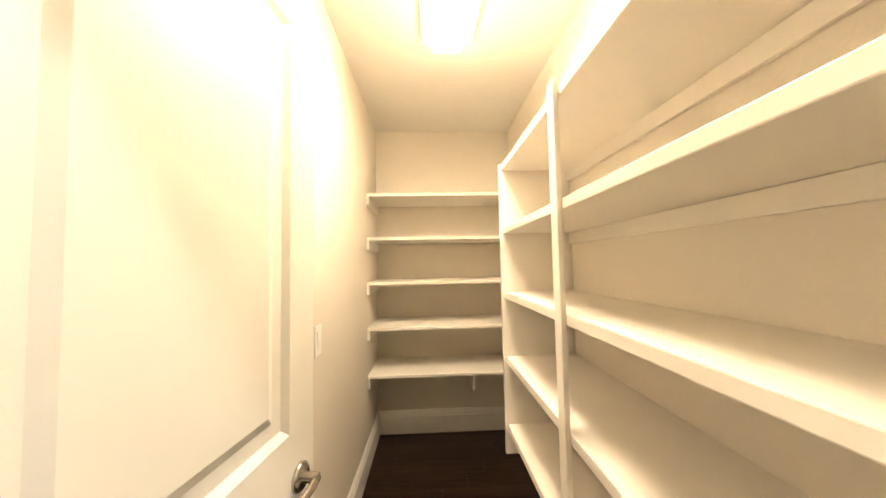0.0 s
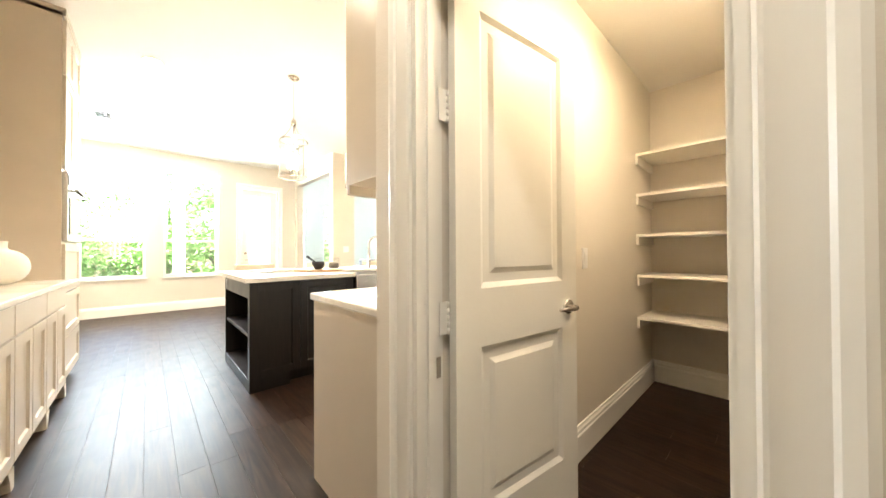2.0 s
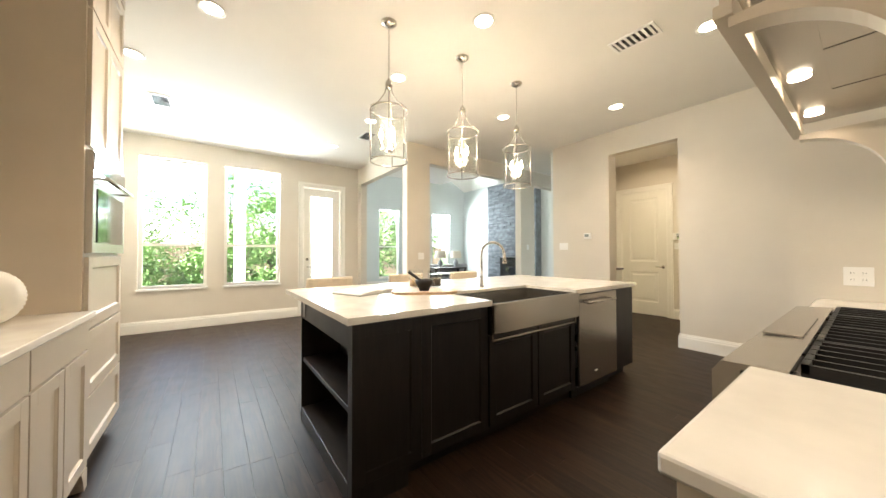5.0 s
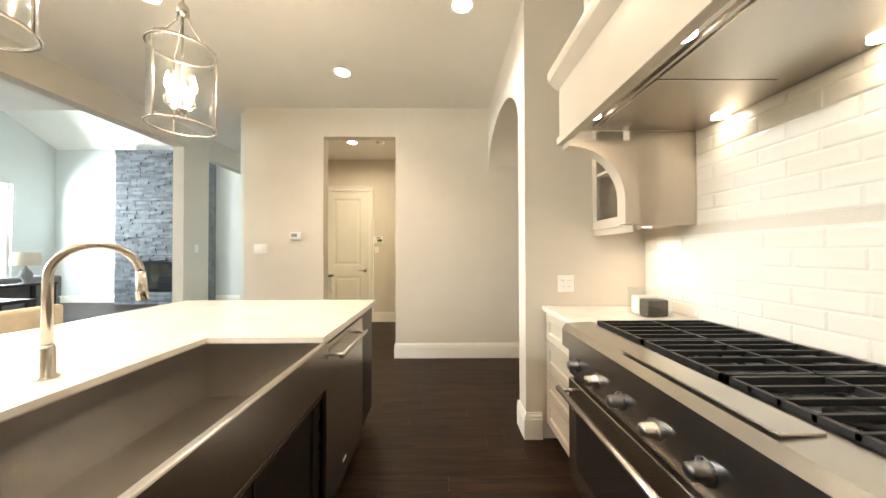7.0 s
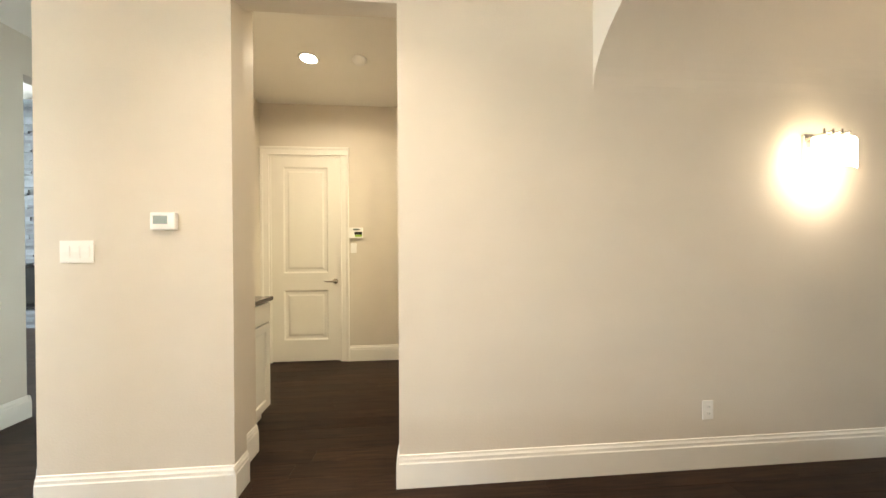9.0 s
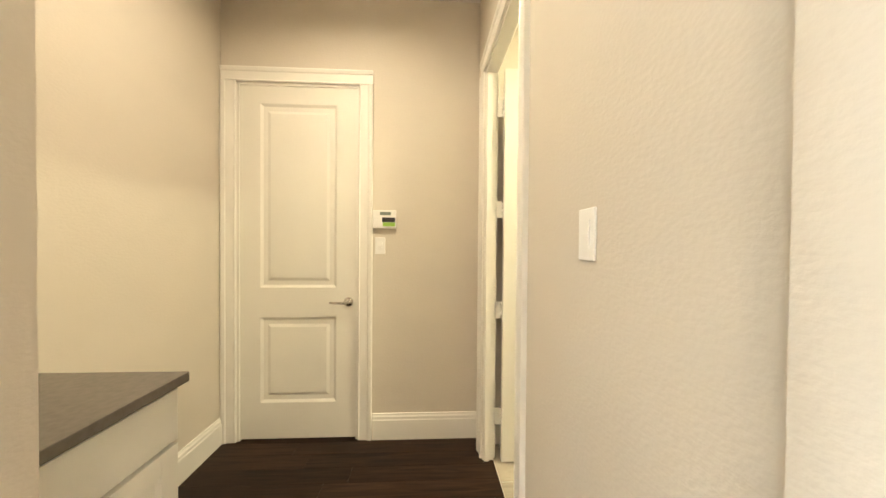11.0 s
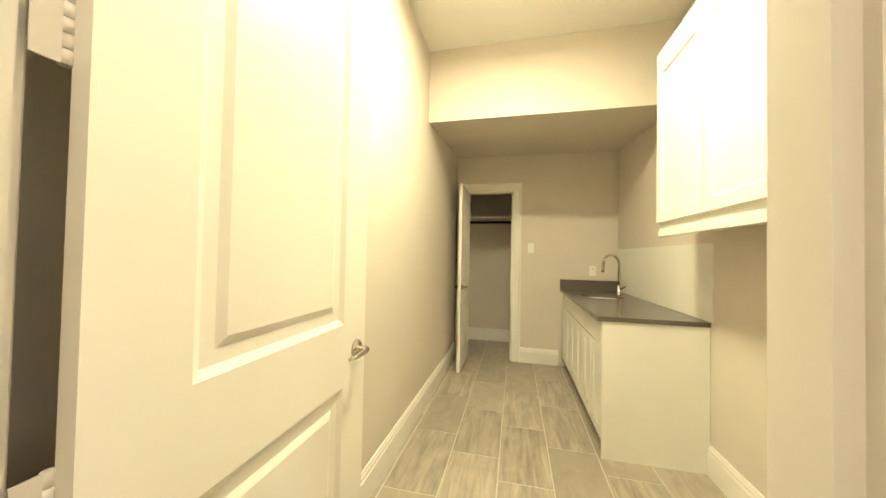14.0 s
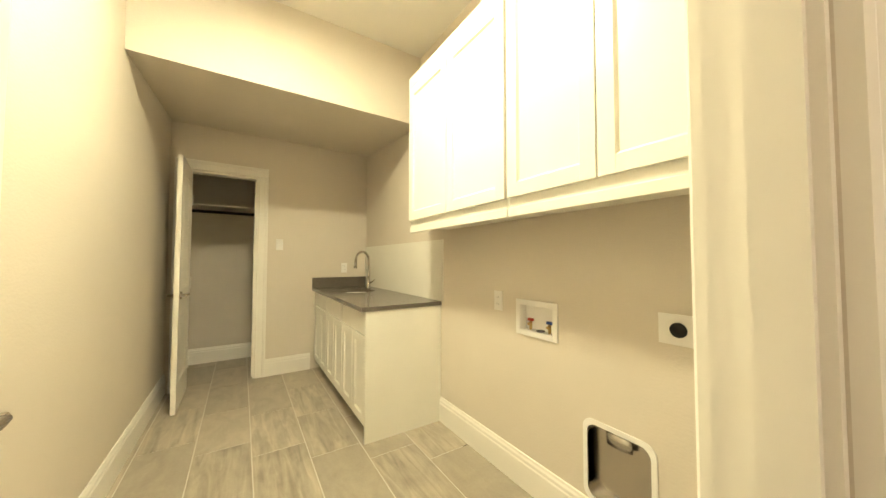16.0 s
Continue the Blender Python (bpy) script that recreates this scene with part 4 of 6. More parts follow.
def bar_stool():
    root = thing("bar_stool", pose(-1.62, -3.9, 0), "beige upholstered counter stool with dark legs", "bar stool", "stools at the island")
    part("seat", boxes((-0.21, 0.21, -0.22, 0.22, 0.60, 0.68), bev=0.02), M_FABRIC, root)
    bm = bmesh.new()
    box(bm, -0.235, -0.185, -0.235, 0.235, 0.66, 0.975, bev=0.02)
    part("backrest", bm, M_FABRIC, root)
    for sx in (-0.18, 0.18):
        for sy in (-0.19, 0.19):
            bm = bmesh.new()
            tube(bm, [(sx * 1.1, sy * 1.08, 0), (sx, sy, 0.61)], [0.014, 0.02], 8)
            part("leg", bm, M_ESPRESSO, root)
    part("footrest", boxes((-0.19, 0.19, -0.012, 0.012, 0.20, 0.225)), M_ESPRESSO, root)
    return root


_st = bar_stool()
for sy in (-3.0, -2.1):
    copy_thing(_st, pose(-1.62, sy, 0))


def pendant():
    root = thing("pendant_light", pose(-0.79, -3.755, 0), "nickel pendant light with clear glass cylinder and candle bulbs", "pendant light", "pendants over the island")
    bm = bmesh.new()
    lathe(bm, [(0, H), (0.062, H), (0.062, H - 0.008), (0.045, H - 0.022), (0.012, H - 0.035), (0, H - 0.036)], 24)
    part("canopy", bm, M_NICKEL, root)
    bm = bmesh.new()
    z, k = H - 0.035, 0
    while z > 2.62:
        a = [(0.0065 * math.cos(t) * (1 if k % 2 else 0), 0.0065 * math.cos(t) * (0 if k % 2 else 1), z - 0.016 + 0.016 * math.sin(t)) for t in [2 * math.pi * i / 8 for i in range(8)]]
        tube(bm, a, 0.0018, 5, closed=True)
        z -= 0.026
        k += 1
    part("chain", bm, M_NICKEL, root)
    bm = bmesh.new()
    lathe(bm, [(0, 2.62), (0.012, 2.615), (0.028, 2.59), (0.030, 2.56), (0.022, 2.545), (0, 2.54)], 20)
    for i in range(3):
        a = 2 * math.pi * i / 3 + 0.4
        c, s = math.cos(a), math.sin(a)
        tube(bm, [(0.02 * c, 0.02 * s, 2.56), (0.035 * c, 0.035 * s, 2.50), (0.085 * c, 0.085 * s, 2.42), (0.145 * c, 0.145 * s, 2.375), (0.151 * c, 0.151 * s, 2.33), (0.151 * c, 0.151 * s, 1.95)], 0.0045, 8)
    for zz in (2.362, 1.955):
        n = 40
        tube(bm, [(0.148 * math.cos(2 * math.pi * i / n), 0.148 * math.sin(2 * math.pi * i / n), zz) for i in range(n)], 0.006, 6, closed=True)
    tube(bm, [(0, 0, 2.55), (0, 0, 2.04)], 0.005, 8)
    lathe(bm, [(0, 2.06), (0.02, 2.055), (0.024, 2.04), (0.01, 2.02), (0, 2.015)], 16)
    for i in range(3):
        a = 2 * math.pi * i / 3
        c, s = math.cos(a), math.sin(a)
        tube(bm, [(0.015 * c, 0.015 * s, 2.045), (0.045 * c, 0.045 * s, 2.035), (0.06 * c, 0.06 * s, 2.06)], 0.004, 6)
        lathe(bm, [(0, 2.055), (0.016, 2.058), (0.011, 2.065), (0.011, 2.13), (0, 2.13)], 12, 0.06 * c, 0.06 * s)
    part("frame", bm, M_NICKEL, root)
    bm = bmesh.new()
    lathe(bm, [(0.143, 1.955), (0.143, 2.36), (0.140, 2.36), (0.140, 1.955), (0.143, 1.955)], 40)
    bmesh.ops.remove_doubles(bm, verts=bm.verts, dist=1e-5)
    g = part("glass_shade", bm, M_GLASS, root, "clear glass cylinder")
    g.visible_shadow = False
    for i in range(3):
        a = 2 * math.pi * i / 3
        bm = bmesh.new()
        lathe(bm, [(0, 2.13), (0.008, 2.131), (0.016, 2.15), (0.0155, 2.17), (0.008, 2.20), (0, 2.225)], 14, 0.06 * math.cos(a), 0.06 * math.sin(a))
        part("bulb", bm, M_BULB, root)
    return root


_pd = pendant()
for py in (-2.985, -2.215):
    copy_thing(_pd, pose(-0.79, py, 0))
for py in (-3.755, -2.985, -2.215):
    lamp(-0.79, py, 2.10, 4.6, 0.05, WARM, kind="POINT")


def downlight(x, y, z=H):
    root = thing("recessed_light", pose(x, y, z), "lit round recessed ceiling light", "ceiling light", "recessed lights")
    bm = bmesh.new()
    lathe(bm, [(0.070, -0.001), (0.092, -0.001), (0.092, -0.006), (0.080, -0.009), (0.070, -0.004)], 32)
    part("trim_ring", bm, M_TRIM, root)
    bm = bmesh.new()
    lathe(bm, [(0, -0.0025), (0.071, -0.0025), (0.071, -0.001), (0, -0.001)], 32)
    part("lens", bm, M_CAN, root)
    return root


CANS = [(-0.325, -3.15), (-1.45, -3.315), (-1.46, -1.70), (-1.45, -4.905), (-2.55, -5.50), (-4.0, -3.22), (-0.40, -0.77), (-2.64, -3.11), (-4.1, -5.45), (0.73, -1.62), (0.9, -4.9)]
for cx, cy in CANS:
    downlight(cx, cy)
    lamp(cx, cy, H - 0.012, 4.4 if cx > 0.5 else 6, 0.14, WARM, spread=120)
downlight(-0.84, 1.12, 3.05)
lamp(-0.84, 1.12, 3.035, 9, 0.14, HALL)


def flush_light():
    root = thing("flush_ceiling_light", pose(1.30, 1.25, 3.05), "lit round flush-mounted laundry ceiling light", "ceiling light")
    bm = bmesh.new()
    lathe(bm, [(0, -0.001), (0.165, -0.001), (0.165, -0.014), (0.158, -0.02), (0, -0.02)], 36)
    part("base", bm, M_NICKEL, root)
    bm = bmesh.new()
    lathe(bm, [(0.150, -0.021), (0.150, -0.05), (0.135, -0.075), (0.09, -0.092), (0, -0.098)], 36)
    part("glass_bowl", bm, M_TUBE, root, "lit frosted glass")


flush_light()
lamp(1.30, 1.25, 2.945, 28, 0.26, SOFT, spread=180)
# unseen passage downlight; its paler lamp is added to brighten the pantry's front wall
downlight(3.0, -5.0, H)
lamp(3.0, -5.0, H - 0.012, 7, 0.14, (1.0, 0.95, 0.88))

# pantry
def pantry():
    bm_z = [0.610, 0.935, 1.248, 1.56, 1.873]
    for z in bm_z:
        root = thing("pantry_back_shelf", pose(2.155, -2.19, z), "painted white pantry shelf on cleats", "shelf", "pantry back shelves")
        part("board", boxes((0.003, 1.122, 0, 0.430, -0.02, 0), bev=0.002), M_SHELF, root)
        part("cleat", boxes((0.002, 0.02, -0.004, 0.430, -0.085, -0.021), bev=0.002), M_SHELF, root)
        if z < 0.7:
            part("bracket", boxes((0.735, 0.753, 0.06, 0.42, -0.15, -0.021), bev=0.002), M_SHELF, root)
    for z in (0.62, 0.93, 1.23, 1.534, 1.838):
        root = thing("pantry_side_shelf", pose(2.945, -4.245, z), "painted white pantry shelf along the side wall", "shelf", "pantry side shelves")
        part("board", boxes((0.0, 0.334, 0, 1.325, -0.03, 0), bev=0.003), M_SHELF, root)
        part("cleat", boxes((0.318, 0.333, 0.0, 1.325, -0.085, -0.031), bev=0.002), M_SHELF, root)
    for y in (-3.60,):
        solid("shelf_post", boxes((2.928, 2.9445, y, y + 0.042, 0.585, 1.855), bev=0.003), M_SHELF, "painted white post in front of the pantry shelves", "shelf post", "pantry shelf posts")
    solid("shelf_divider", boxes((2.934, 3.278, -2.919, -2.90, 0.485, 1.842), bev=0.002), M_SHELF, "painted white end panel of the pantry shelves", "shelf divider")


pantry()


def tube_light():
    root = thing("ceiling_light", pose(2.70, -3.32, 2.50), "lit wraparound pantry ceiling light", "ceiling light")
    part("housing", boxes((-0.13, 0.13, -0.46, 0.46, -0.02, -0.001), bev=0.003), M_PLATE, root)
    part("diffuser", boxes((-0.075, 0.075, -0.45, 0.45, -0.075, -0.021), bev=0.012), M_TUBE, root)


tube_light()

# ---- windows and the garden door ----


def sash_window(name, x, y0, y1, z0, z1, meet=None, transom=None):
    """A white window in a wall across x: frame, meeting rail, panes, sill."""
    root = thing(name, pose(x, y0, z0), "white framed sash window looking onto the garden", "window", kind="structure")
    w, h = y1 - y0, z1 - z0
    f = 0.045
    part("window_frame", boxes((-0.05, 0.0, 0.001, f, 0.001, h - 0.001), (-0.05, 0.0, w - f, w - 0.001, 0.001, h - 0.001), (-0.049, -0.001, f, w - f, 0.002, f), (-0.049, -0.001, f, w - f, h - f, h - 0.002)), M_TRIM, root)
    cuts = [f]
    if meet:
        part("meeting_rail", boxes((-0.045, -0.005, f, w - f, meet - 0.02, meet + 0.02)), M_TRIM, root)
        cuts += [meet - 0.02, meet + 0.02]
    if transom:
        part("transom_bar", boxes((-0.05, 0.005, f, w - f, transom - 0.1, transom + 0.1)), M_TRIM, root)
        cuts += [transom - 0.1, transom + 0.1]
    cuts.append(h - f)
    for a, b in zip(cuts[::2], cuts[1::2]):
        p = part("pane", boxes((-0.028, -0.024, f, w - f, a, b)), M_GLASS, root)
        p.visible_shadow = False
    part("window_sill", boxes((-0.01, 0.10, -0.02, w + 0.02, -0.03, 0.0), bev=0.003), M_TRIM, root)
    return root


sash_window("window_1", -5.25, *NW[0], meet=0.70)
sash_window("window_2", -5.25, *NW[1], meet=0.70)
for i, r in enumerate(LW):
    sash_window("window_%d" % (i + 3), -9.72, *r, meet=1.2)


def garden_door():
    root = thing("door_5", pose(-5.22, -3.41, 0.01), "white garden door with full-height glass", "door", kind="structure")
    w, h = 0.70, 2.53
    part("door_leaf", boxes((-0.045, 0, 0, 0.12, 0, h), (-0.045, 0, w - 0.12, w, 0, h), (-0.044, -0.001, 0.12, w - 0.12, 0, 0.28), (-0.044, -0.001, 0.12, w - 0.12, h - 0.15, h)), M_DOOR, root)
    g = part("pane", boxes((-0.026, -0.02, 0.12, w - 0.12, 0.28, h - 0.15)), M_GLASS, root)
    g.visible_shadow = False
    part("blind_rail", boxes((-0.008, 0.014, 0.125, 0.15, 0.30, h - 0.17), (-0.008, 0.014, w - 0.15, w - 0.125, 0.30, h - 0.17)), M_TRIM, root)
    bm = bmesh.new()
    tube(bm, [(0.0, 0.06, 0.95), (0.05, 0.06, 0.95), (0.055, 0.10, 0.95), (0.05, 0.16, 0.95)], 0.009, 8)
    part("door_handle", bm, M_NICKEL, root)
    bm = bmesh.new()
    tube(bm, [(0.0, 0.06, 1.10), (0.025, 0.06, 1.10)], 0.026, 14)
    part("deadbolt", bm, M_NICKEL, root)


garden_door()
window_light((-5.345, -5.37, 2.60), (0, -5.0, 0.5), 0.80, 0.28, 14)
window_light((-5.345, -4.31, 2.60), (0, -4.2, 0.5), 0.80, 0.28, 14)
for yy in (-0.95, 0.68, 3.2):
    window_light((-9.82, yy, 2.78), (-6, yy, 0.8), 0.85, 0.3, 40)

# ---- living room ----


def fireplace():
    root = thing("fireplace", pose(-6.6, 4.5, 0), "stacked grey slate fireplace with black firebox", "fireplace")
    x0, x1, d, h = -1.15, 1.2, 0.30, 3.95
    fx0, fx1, fz0, fz1 = -0.50, 0.62, 0.32, 1.08
    part("core", boxes((x0 + 0.01, fx0 - 0.02, -d + 0.02, -0.001, 0, h), (fx1 + 0.02, x1 - 0.01, -d + 0.02, -0.001, 0, h), (fx0 - 0.02, fx1 + 0.02, -d + 0.02, -0.001, 0, fz0 - 0.02), (fx0 - 0.02, fx1 + 0.02, -d + 0.02, -0.001, fz1 + 0.02, h)), M_STONE, root)
    rnd = random.Random(5)
    bm = bmesh.new()
    z = 0.0
    while z < h - 0.04:
        hh = rnd.choice((0.035, 0.045, 0.055, 0.07))
        x = x0
        while x < x1:
            w = min(rnd.uniform(0.12, 0.42), x1 - x)
            a, b = x, x + w
            segs = [(a, b)]
            if z + hh > fz0 and z < fz1:
                segs = [(a, min(b, fx0)), (max(a, fx1), b)]
            for s0, s1 in segs:
                if s1 - s0 > 0.02:
                    box(bm, s0 + 0.001, s1 - 0.001, -d - rnd.uniform(0.0, 0.035), -d + 0.03, z + 0.001, min(z + hh, h) - 0.001)
            x += w
        z += hh
    st = part("stone_course", bm, M_STONE, root, "stacked slate stones")
    st["kind"] = "stuff"
    part("firebox", boxes((fx0, fx1, -0.06, -0.05, fz0, fz1), (fx0, fx0 + 0.02, -d, -0.06, fz0, fz1), (fx1 - 0.02, fx1, -d, -0.06, fz0, fz1), (fx0 + 0.02, fx1 - 0.02, -d, -0.06, fz1 - 0.02, fz1), (fx0 + 0.02, fx1 - 0.02, -d, -0.06, fz0, fz0 + 0.02)), M_BLACK, root)
    part("firebox_glass", boxes((fx0 + 0.04, fx1 - 0.04, -d - 0.005, -d, fz0 + 0.04, fz1 - 0.04)), M_BLACKGLASS, root)


fireplace()


def sofa():
    root = thing("sofa", pose(-7.65, 1.6, 0), "grey upholstered sofa in the living room", "sofa")
    part("base", boxes((-0.45, 0.45, -1.0, 1.0, 0.12, 0.42), bev=0.03), M_GREYFAB, root)
    part("backrest", boxes((0.25, 0.48, -1.0, 1.0, 0.42, 0.86), bev=0.04), M_GREYFAB, root)
    for sy in (-1.0, 0.82):
        part("armrest", boxes((-0.45, 0.25, sy, sy + 0.18, 0.42, 0.64), bev=0.03), M_GREYFAB, root)
    for sy in (-0.8, 0.02):
        part("seat_cushion", boxes((-0.43, 0.24, sy, sy + 0.78, 0.425, 0.53), bev=0.03), M_GREYFAB, root)
    for sx in (-0.38, 0.4):
        for sy in (-0.9, 0.9):
            part("leg", boxes((sx - 0.03, sx + 0.03, sy - 0.03, sy + 0.03, 0, 0.12)), M_ESPRESSO, root)


sofa()


def console_table(at, label):
    root = thing("console_table", at, label, "table", "living room tables")
    part("top", boxes((-0.22, 0.22, -0.65, 0.65, 0.72, 0.76), bev=0.004), M_ESPRESSO, root)
    part("shelf", boxes((-0.20, 0.20, -0.60, 0.60, 0.22, 0.25)), M_ESPRESSO, root)
    for sx in (-0.19, 0.19):
        for sy in (-0.60, 0.60):
            part("leg", boxes((sx - 0.025, sx + 0.025, sy - 0.025, sy + 0.025, 0, 0.72)), M_ESPRESSO, root)


console_table(pose(-6.93, 1.5, 0), "dark wood console table behind the sofa")
console_table(pose(-4.45, -0.75, 0), "dark wood table inside the living room opening")


def table_lamp(at):
    root = thing("table_lamp", at, "grey table lamp with a beige drum shade", "table lamp", "living room table lamps")
    bm = bmesh.new()
    lathe(bm, [(0, 0), (0.08, 0), (0.08, 0.015), (0.03, 0.03), (0.07, 0.10), (0.085, 0.16), (0.05, 0.24), (0.015, 0.28), (0.012, 0.36), (0, 0.36)], 20)
    part("base", bm, M_GREYFAB, root)
    bm = bmesh.new()
    lathe(bm, [(0.19, 0.32), (0.165, 0.56)], 28), lathe(bm, [(0.162, 0.56), (0.187, 0.32)], 28)
    part("shade", bm, M_SHADE, root)


table_lamp(pose(-6.93, 1.20, 0.76))
table_lamp(pose(-6.93, 1.85, 0.76))

# ---- on the counters ----


def lattice_vase():
    root = thing("lattice_vase", pose(-0.52, -5.86, 0.9165), "tall white ceramic vase with pierced lattice", "vase", "buffet vases")
    prof = [(0.055, 0.0), (0.085, 0.04), (0.118, 0.12), (0.120, 0.18), (0.098, 0.28), (0.068, 0.37), (0.050, 0.41)]

    def rad(z):
        for (r0, a), (r1, b) in zip(prof, prof[1:]):
            if a <= z <= b:
                return r0 + (r1 - r0) * (z - a) / (b - a)
        return prof[-1][0]
    bm = bmesh.new()
    lathe(bm, [(0, 0.0), (0.058, 0.0), (0.066, 0.012), (0.060, 0.016), (0, 0.016)], 32)
    for k in range(16):
        z = 0.03 + k * 0.0245
        r = rad(z)
        tube(bm, [(r * math.cos(2 * math.pi * i / 36), r * math.sin(2 * math.pi * i / 36), z) for i in range(36)], 0.0048, 6, closed=True)
    for k in range(24):
        a = 2 * math.pi * k / 24
        tube(bm, [(rad(z) * math.cos(a), rad(z) * math.sin(a), z) for z in [0.01 + 0.4 * j / 14 for j in range(15)]], 0.0048, 6)
    part("lattice", bm, M_CERAMIC, root)
    bm = bmesh.new()
    lathe(bm, [(0.052, 0.405), (0.056, 0.412), (0.052, 0.420), (0.044, 0.420), (0.044, 0.405)], 28)
    part("rim", bm, M_CERAMIC, root)


def round_vase():
    root = thing("round_vase", pose(-0.68, -5.66, 0.9165), "round white textured ceramic vase with narrow neck", "vase", "buffet vases")
    bm = bmesh.new()
    n, prof = 40, []
    for i in range(n + 1):
        a = math.pi * i / n
        z = 0.118 - 0.118 * math.cos(a)
        r = 0.122 * math.sin(a) ** 0.85
        if z < 0.225:
            prof.append((max(r + 0.0022 * math.cos(i * math.pi) * (0.3 < a / math.pi < 0.8), 0.0 if i == 0 else 0.04), z))
    prof += [(0.03, 0.236), (0.024, 0.25), (0.025, 0.285), (0.029, 0.29), (0.022, 0.29), (0.018, 0.26), (0, 0.25)]
    lathe(bm, prof, 36)
    part("body", bm, M_CERAMIC, root)


lattice_vase(), round_vase()


def open_book():
    root = thing("open_book", pose(-0.85, -3.90, 0.9165, 0, 0, 20), "open cookbook lying on the island", "book")
    part("cover", boxes((-0.16, 0.16, -0.225, 0.225, 0, 0.004), bev=0.001), M_GREYPL, root)
    for s in (-1, 1):
        bm = bmesh.new()
        pts = [(0, 0.004), (0, 0.018), (s * 0.03, 0.027), (s * 0.08, 0.028), (s * 0.15, 0.020), (s * 0.215, 0.010), (s * 0.215, 0.004)]
        prism(bm, pts, 0, -0.15, 0.15)
        part("page_block", bm, M_PAPER, root)


def cutting_board():
    bm = bmesh.new()
    n = 28
    pts = [(0.25 * math.copysign(abs(math.cos(a)) ** 0.6, math.cos(a)), 0.135 * math.copysign(abs(math.sin(a)) ** 0.6, math.sin(a))) for a in [2 * math.pi * i / n for i in range(n)]]
    prism(bm, pts, 2, 0, 0.018)
    solid("cutting_board", bm, M_WOODLT, "rounded light wooden cutting board on the island", "cutting board", at=pose(-0.55, -3.57, 0.9165, 0, 0, 60))


def mortar():
    root = thing("mortar_and_pestle", pose(-0.54, -3.58, 0.935), "black stone mortar with pestle on the board", "mortar")
    bm = bmesh.new()
    lathe(bm, [(0, 0), (0.038, 0), (0.04, 0.012), (0.045, 0.02), (0.066, 0.055), (0.07, 0.085), (0.06, 0.085), (0.052, 0.05), (0.02, 0.025), (0, 0.022)], 28)
    part("bowl", bm, M_BLACK, root)
    bm = bmesh.new()
    tube(bm, [(0.02, 0.0, 0.04), (-0.02, -0.04, 0.09), (-0.055, -0.085, 0.13), (-0.065, -0.10, 0.145)], [0.016, 0.010, 0.012, 0.015], 12)
    part("pestle", bm, M_BLACK, root)


def canister(x, y, fill, label):
    root = thing("glass_canister", pose(x, y, 0.9165), label, "canister", "glass canisters")
    bm = bmesh.new()
    lathe(bm, [(0, 0), (0.062, 0), (0.065, 0.006), (0.065, 0.13), (0.058, 0.14), (0.058, 0.145), (0.055, 0.145), (0.061, 0.128), (0.061, 0.008), (0, 0.006)], 28)
    g = part("jar", bm, M_GLASS, root)
    g.visible_shadow = False
    bm = bmesh.new()
    lathe(bm, [(0, 0.147), (0.06, 0.147), (0.062, 0.155), (0.02, 0.165), (0.012, 0.17), (0.018, 0.185), (0, 0.19)], 24)
    part("lid", bm, M_GLASS, root)
    bm = bmesh.new()
    lathe(bm, [(0, 0.009), (0.058, 0.009), (0.058, 0.07), (0.04, 0.08), (0, 0.082)], 20)
    part("contents", bm, fill, root)


open_book(), cutting_board(), mortar()
canister(-0.95, -3.40, M_WOODLT, "glass canister of biscuits on the island")
canister(-0.86, -3.26, M_BARK, "glass canister of coffee beans on the island")


def square_canister():
    root = thing("square_canister", pose(1.80, -2.02, 0.9165), "square clear canister with dark contents beside the range", "canister")
    part("jar", boxes((-0.075, 0.075, -0.09, 0.09, 0, 0.004), (-0.075, -0.071, -0.09, 0.09, 0.004, 0.16), (0.071, 0.075, -0.09, 0.09, 0.004, 0.16), (-0.071, 0.071, -0.09, -0.086, 0.004, 0.16), (-0.071, 0.071, 0.086, 0.09, 0.004, 0.16)), M_GLASS, root).visible_shadow = False
    part("contents", boxes((-0.06, 0.06, -0.078, 0.0, 0.006, 0.10), bev=0.008), M_BARK, root)
    part("contents", boxes((-0.06, 0.06, 0.005, 0.078, 0.006, 0.11), bev=0.008), M_CERAMIC, root)


square_canister()

# ---- plates, switches, controls ----


